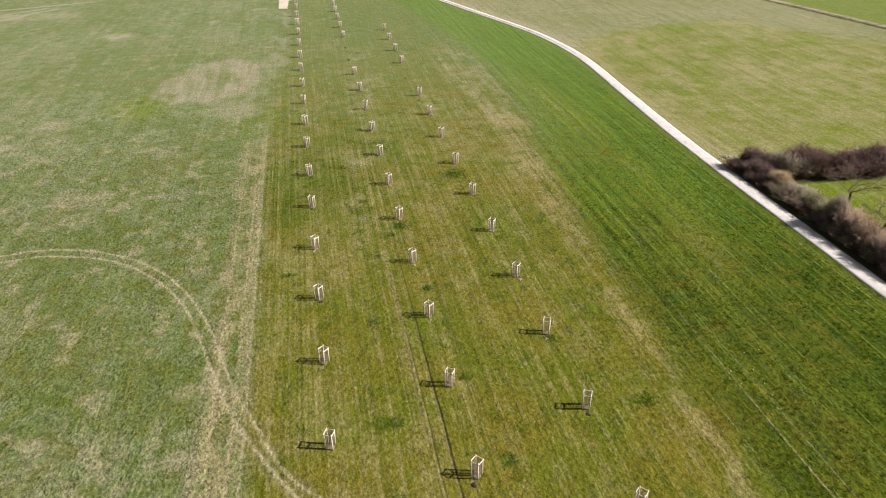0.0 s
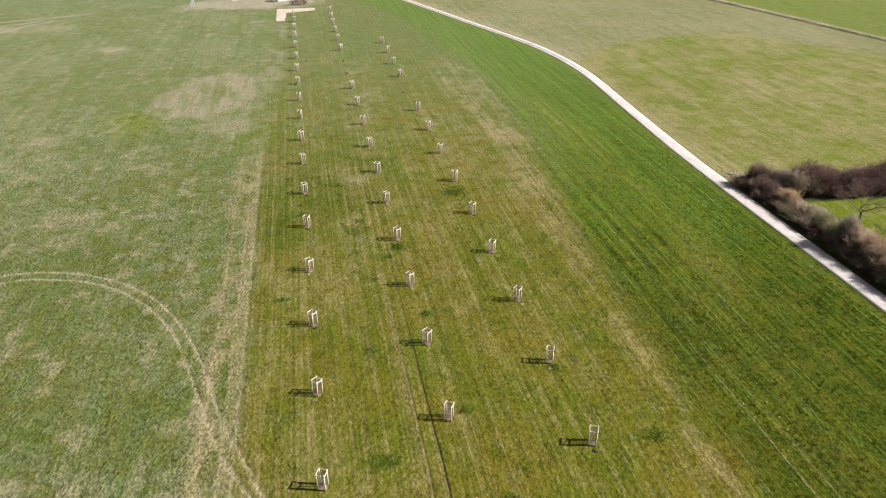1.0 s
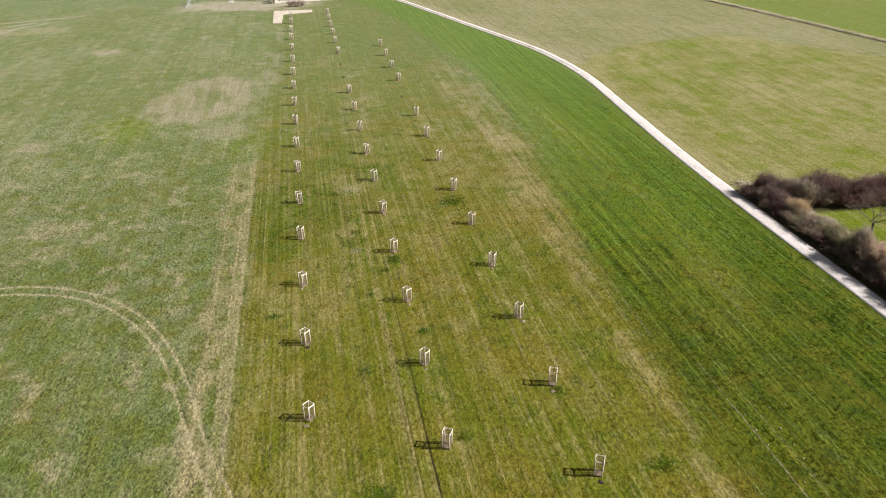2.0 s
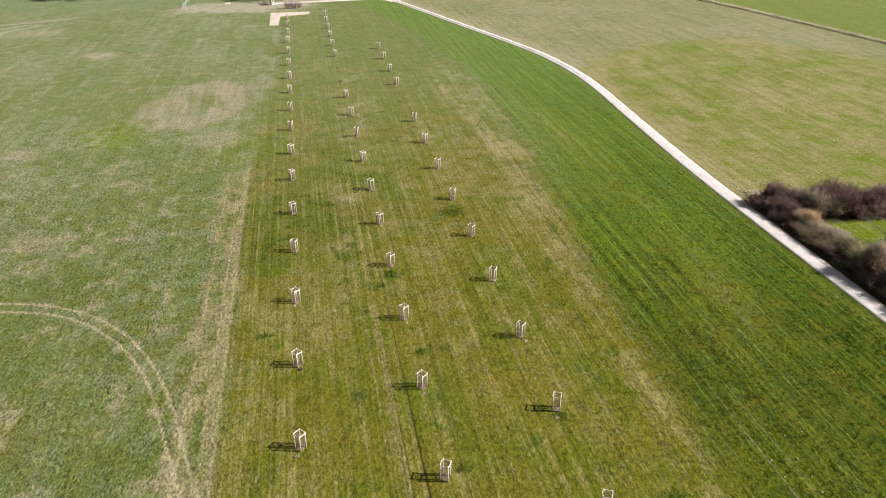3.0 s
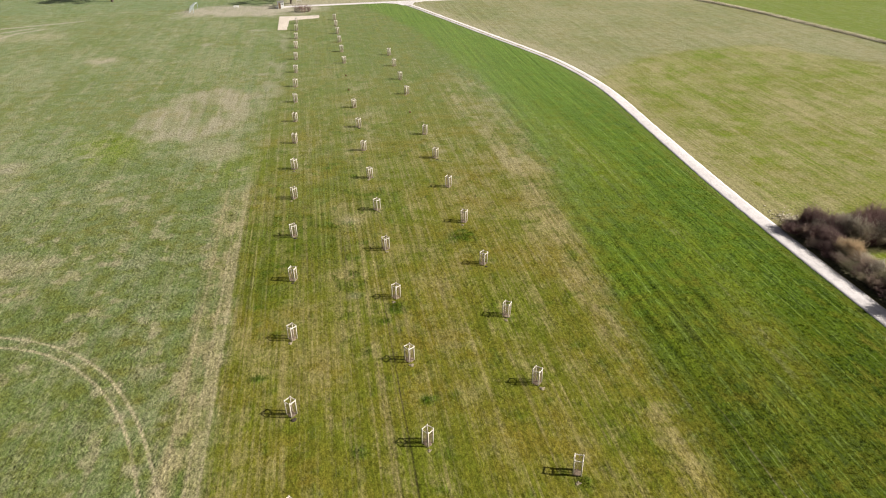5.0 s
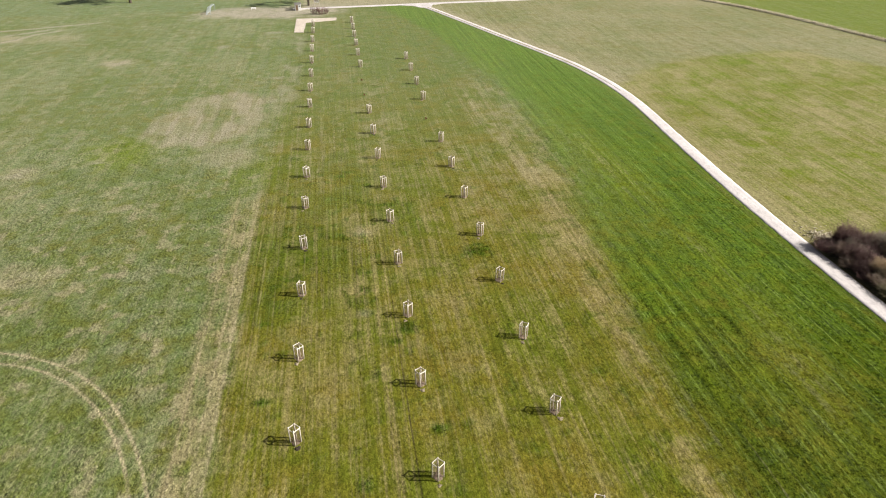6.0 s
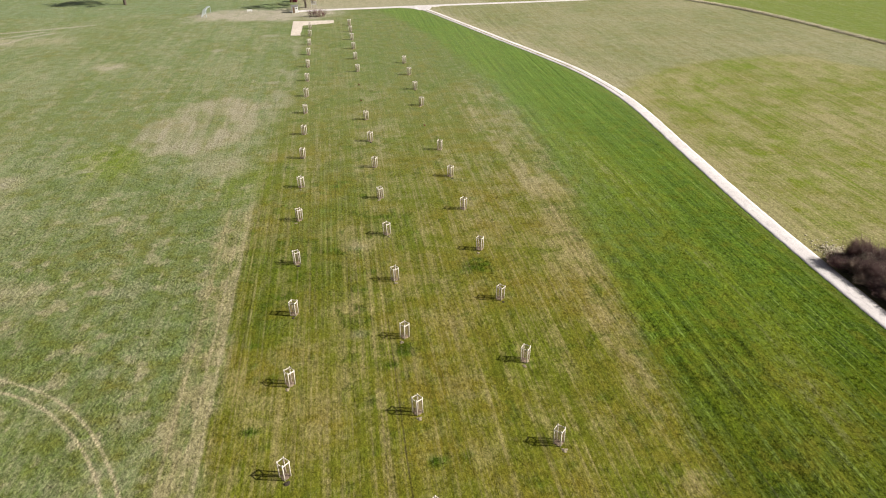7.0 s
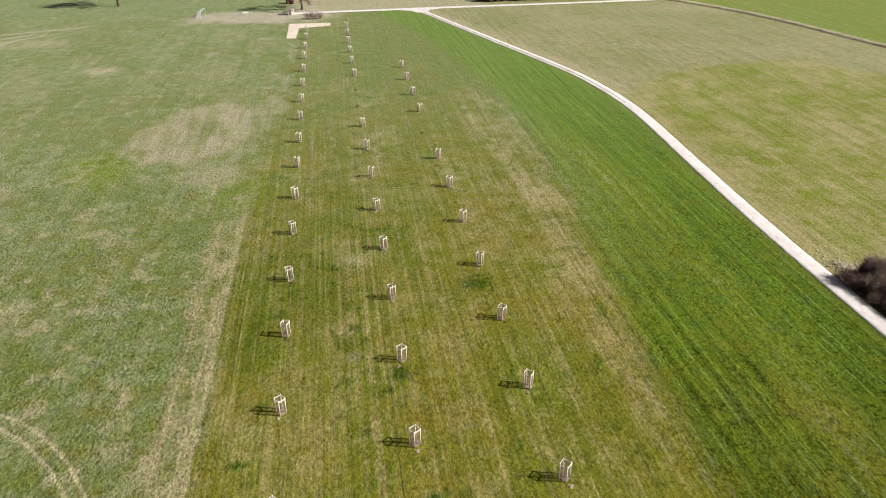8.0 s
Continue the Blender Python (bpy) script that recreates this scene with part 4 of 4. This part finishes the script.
for dx, dy, k, s in ((0, 0, 2, 1.65), (0.5, 0.7, 2, 1.5), (0.2, -0.8, 1, 1.3), (-0.3, 0.3, 2, 1.55)):
    b = part("crown", SHRUBS[k], tall)
    b.location, b.scale, b.rotation_euler = (dx, dy, 0), (0.75, 0.75, s), (0, 0, dy * 3)
bare_tree("fruit_tree", "bare old fruit tree with a spreading crown", (81.9, 35.1), 7.0, 1.8, 4, "orchard trees")
bare_tree("fruit_tree", "bare old fruit tree with a spreading crown", (80.4, 25.9), 7.0, 1.8, 5, "orchard trees")
bare_tree("roadside_tree", "tall bare tree at the lane beside a sandy path", (-3.3, 254.8), 13, 0.9, 6, low=0.42, twig=0.06, depth=6)
bare_tree("roadside_tree", "bare tree standing alone in the far meadow", (-72.8, 273), 18, 0.9, 7, low=0.33, twig=0.10, depth=6)
build_tufts()


# ---- the far yard, stones and small things ----
def build_stones(name, label, category, spots, seed, sizes=(0.12, 0.35), kind="stuff"):
    """A scatter of rough stones, each a bent block, joined."""
    r = np.random.default_rng(seed)
    corner = np.array([(a, b, c) for c in (-1, 1) for b in (-1, 1) for a in (-1, 1)], float) * 0.5
    quad = np.array([(0, 2, 3, 1), (4, 5, 7, 6), (0, 1, 5, 4), (2, 6, 7, 3), (0, 4, 6, 2), (1, 3, 7, 5)])
    co, f = [], []
    for k, (x, y, z) in enumerate(spots):
        s = r.uniform(*sizes) * np.array([1.2, 0.9, 0.75]) * r.uniform(0.7, 1.3, 3)
        a = r.uniform(0, 6.28)
        v = (corner + r.uniform(-0.16, 0.16, (8, 3))) * s
        co.append(np.stack([v[:, 0] * np.cos(a) - v[:, 1] * np.sin(a) + x, v[:, 0] * np.sin(a) + v[:, 1] * np.cos(a) + y, v[:, 2] + z + 0.2 * s[2]], 1))
        f.append(quad + 8 * k)
    me = raw_mesh(name, np.concatenate(co), np.concatenate(f), STONE_MAT, False)
    return tagged(new(name, me), label, category, kind=kind)


def stone_heap():
    r = np.random.default_rng(31)
    spots = []
    for k in range(420):
        a, d = r.uniform(0, 6.28), abs(r.normal(0, 0.55))
        x, y = 74.0 + 3.2 * d * math.cos(a) - 0.6 * d, 53.6 + 4.0 * d * math.sin(a)
        if x < 71.5 + 0.4 * r.random():
            continue
        spots.append((x, y, max(0.0, 0.28 * (1 - d)) + level(x, y) - 0.03))
    build_stones("stone_heap", "low heap of pale broken stones at the hedge end", "stones", spots, 32, (0.07, 0.22))


def dry_reeds():
    r = np.random.default_rng(33)
    line = np.array(rounded([(181, 100), (174.5, 137), (168.5, 170), (161.5, 205), (153.5, 229), (141, 254)], 12))
    blades = []
    for k in range(len(line) - 1):
        for j in range(190):
            p = line[k] + (line[k + 1] - line[k]) * r.random() + r.normal(0, 0.45, 2)
            h = r.uniform(0.3, 0.9)
            blades.append((p[0], p[1], -0.1, p[0] + r.normal(0, 0.2), p[1] + r.normal(0, 0.2), h, 0.05, 0.015))
    tagged(new("dry_reeds", rod_mesh("dry_reeds", blades, REED_MAT)), "pale dry reeds along a field ditch", "reeds", kind="stuff")


def young_shrub(x, y):
    t = thing("young_shrub", "small reddish-brown bare shrub without a guard", "shrub", "unguarded shrubs", (x, y, level(x, y)))
    part("crown", SMALL_SHRUB, t)


def polygon_slab(name, outline, z, thick, material, label, category):
    bm = bmesh.new()
    line = []
    for (ax, ay), (bx, by) in zip(outline, outline[1:] + outline[:1]):
        n = max(2, int(math.hypot(bx - ax, by - ay) / 0.6))
        for k in range(n):
            t = k / n
            x, y = ax + (bx - ax) * t, ay + (by - ay) * t
            line.append((x + 0.25 * noise.noise((x * 0.7, y * 0.7, 1)), y + 0.25 * noise.noise((x * 0.7, y * 0.7, 5))))
    f = bm.faces.new([bm.verts.new((x, y, z)) for x, y in line])
    down = bmesh.ops.extrude_face_region(bm, geom=[f])["geom"]
    bmesh.ops.translate(bm, vec=(0, 0, -thick), verts=[v for v in down if isinstance(v, bmesh.types.BMVert)])
    bmesh.ops.recalc_face_normals(bm, faces=bm.faces)
    return tagged(new(name, mesh_of(name, bm, material)), label, category, kind="structure")


def build_hut(name, label, at, w, d, h, turn, wall_mat, roof_h=0.35):
    t = thing(name, label, "hut", at=(*at, 0))
    t.rotation_euler = (0, 0, radians(turn))
    part("wall", mesh_of("wall", box((w, d, h + 0.2), (0, 0, h / 2 - 0.1), bevel=0.02), wall_mat), t)
    bm = bmesh.new()
    e = 0.18
    v = [bm.verts.new(c) for c in ((-w / 2 - e, -d / 2 - e, h), (w / 2 + e, -d / 2 - e, h), (w / 2 + e, d / 2 + e, h), (-w / 2 - e, d / 2 + e, h),
                                   (-w / 2 - e, 0, h + roof_h), (w / 2 + e, 0, h + roof_h))]
    for q in ((0, 1, 5, 4), (2, 3, 4, 5), (0, 4, 3), (1, 2, 5), (3, 2, 1, 0)):
        bm.faces.new([v[i] for i in q])
    part("roof", mesh_of("roof", bm, ROOF_MAT if wall_mat is not MAROON_MAT else MAROON_MAT), t)
    door = part("door", mesh_of("door", box((0.85, 0.05, 1.95), (-w * 0.2, -d / 2 - 0.02, 0.98), bevel=0.01), BOARD_MAT), t)
    part("handle", mesh_of("handle", box((0.03, 0.06, 0.14), (-w * 0.2 + 0.33, -d / 2 - 0.06, 1.0), bevel=0.008), STEEL_MAT), door)
    win = part("window", mesh_of("window", box((0.6, 0.05, 0.5), (w * 0.25, -d / 2 - 0.02, 1.5), bevel=0.01), WHITE_MAT), t)
    part("pane", mesh_of("pane", box((0.48, 0.02, 0.38), (w * 0.25, -d / 2 - 0.047, 1.5)), GLASS_MAT), win)
    return t


def build_board(at):
    t = thing("information_board", "wooden information board with a small roof", "sign", at=(*at, 0))
    for x in (-1.0, 1.0):
        part("post", mesh_of("post", box((0.14, 0.14, 3.0), (x, 0, 1.35), bevel=0.01), POST_MAT), t)
    part("panel", mesh_of("panel", box((1.85, 0.06, 1.3), (0, 0, 1.65), bevel=0.01), PANEL_MAT), t, "pale printed panel")
    for y, a in ((-0.22, 28), (0.22, -28)):
        part("roof_board", mesh_of("roof_board", box((2.6, 0.56, 0.05), (0, y, 2.92), Matrix.Rotation(radians(a), 4, "X"), 0.008), BOARD_MAT), t)
    for y in (-0.05, 0.05):
        for k in range(3):
            part("text_bar", mesh_of("text_bar", box((1.3, 0.012, 0.09), (0, y * 0.72, 1.35 + 0.28 * k)), BOARD_MAT), t)


def build_goal(at, turn):
    w, h, d = 7.32, 2.44, 1.8
    t = thing("football_goal", "white steel football goal with a pale net", "goal", at=(*at, 0))
    t.rotation_euler = (0, 0, radians(turn))
    for x in (-w / 2, w / 2):
        part("post", rod_mesh("post", [(x, 0, -0.1, x, 0, h, 0.06, 0.06)], STEEL_MAT, 10), t)
        part("stay", rod_mesh("stay", [(x, 0, h, x, d * 0.5, h, 0.03, 0.03), (x, d * 0.5, h, x, d, 0.03, 0.03, 0.03), (x, d, 0.03, x, 0, 0.03, 0.03, 0.03)], STEEL_MAT, 8), t)
    part("crossbar", rod_mesh("crossbar", [(-w / 2, 0, h, w / 2, 0, h, 0.06, 0.06)], STEEL_MAT, 10), t)
    part("ground_bar", rod_mesh("ground_bar", [(-w / 2, d, 0.03, w / 2, d, 0.03, 0.03, 0.03)], STEEL_MAT, 8), t)
    cord = []
    for k in range(31):
        x = -w / 2 + w * k / 30
        cord += [(x, 0, h, x, d * 0.5, h, 0.012, 0.012), (x, d * 0.5, h, x, d, 0.03, 0.012, 0.012)]
    for k in range(12):
        u = k / 11
        cord.append((-w / 2, d * (0.5 + 0.5 * u), h * (1 - u) + 0.03, w / 2, d * (0.5 + 0.5 * u), h * (1 - u) + 0.03, 0.012, 0.012))
    part("net", rod_mesh("net", cord, NET_MAT), t)


def build_bench(at, turn):
    t = thing("park_bench", "white bench on the worn playing ground", "bench", at=(*at, 0))
    t.rotation_euler = (0, 0, radians(turn))
    for y in (-0.16, 0.0, 0.16):
        part("seat_slat", mesh_of("seat_slat", box((1.9, 0.13, 0.05), (0, y, 0.46), bevel=0.01), WHITE_MAT), t)
    for z in (0.66, 0.84):
        part("back_slat", mesh_of("back_slat", box((1.9, 0.04, 0.14), (0, 0.27, z), bevel=0.01), WHITE_MAT), t)
    for x in (-0.75, 0.75):
        part("leg", mesh_of("leg", box((0.08, 0.46, 0.5), (x, 0, 0.21), bevel=0.01), WHITE_MAT), t)
        part("back_support", mesh_of("back_support", box((0.06, 0.05, 0.6), (x, 0.235, 0.65), bevel=0.01), WHITE_MAT), t)


SMALL_SHRUB = shrub_mesh(41, 0.9, 0.45, RED_TWIG, 14, 0.7)
BIG_SHRUB = shrub_mesh(42, 4.6, 2.9, TWIG_MATS[0], 34, 1.1)
polygon_slab("pavement_2", [(30.5, 249.0), (36.6, 245.8), (38.6, 242.4), (42.6, 243.2), (43.6, 246.8), (48.5, 249.9)], 0.05, 0.2, PATH_MAT, "pale gravel mouth where the track meets the lane", "road")
polygon_slab("pavement", SAND, 0.06, 0.25, SAND_MAT, "pale sandy path with a right-angled bend", "path")
for spot in ((11.9, 134.3), (11.9, 147.0), (24.0, 115.1)):
    young_shrub(*spot)
stone_heap()
dry_reeds()
loose = random.Random(35)
build_stones("field_stones", "few small pale stones lying in a wheel line", "stones",
             [(x + loose.uniform(-0.15, 0.15), y, level(x, y)) for x, y in ((47.2, 5.1), (45.3, 5.0), (44.5, 2.9), (44.6, 2.2), (44.7, 0.1), (44.3, -1.6), (44.1, -3.5), (42.3, 4.6), (42.2, 2.5), (42.1, 0.5), (42.8, -4.1))], 36, (0.08, 0.17))
bush = thing("shrub", "bare purple-brown bush beside the sandy path", "shrub", at=(0.8, 236.5, 0))
for dx, dy, s in ((-1.6, 0.3, 0.9), (0.6, -0.2, 1.0), (2.4, 0.5, 0.8)):
    b = part("crown", BIG_SHRUB, bush)
    b.location, b.scale, b.rotation_euler = (dx, dy, 0), (s, s, s), (0, 0, dx)
build_hut("garden_hut", "small white hut with a grey roof", (-7.0, 246.0), 2.2, 2.0, 2.3, 8, WHITE_MAT)
build_hut("wooden_shed", "dark maroon wooden shed beyond the lane", (-8.3, 268.5), 2.6, 2.4, 2.0, -6, MAROON_MAT)
build_board((-0.2, 254.5))
build_goal((-37.6, 246.0), 86)
build_bench((-23.4, 248.9), 10)
build_hedge("hedge", "dark bare hedge along the far side of the lane", [(66, 262), (84, 262.5), (104, 263)], 2, 1.8, 3.2, SHRUBS, 9, 1.7)
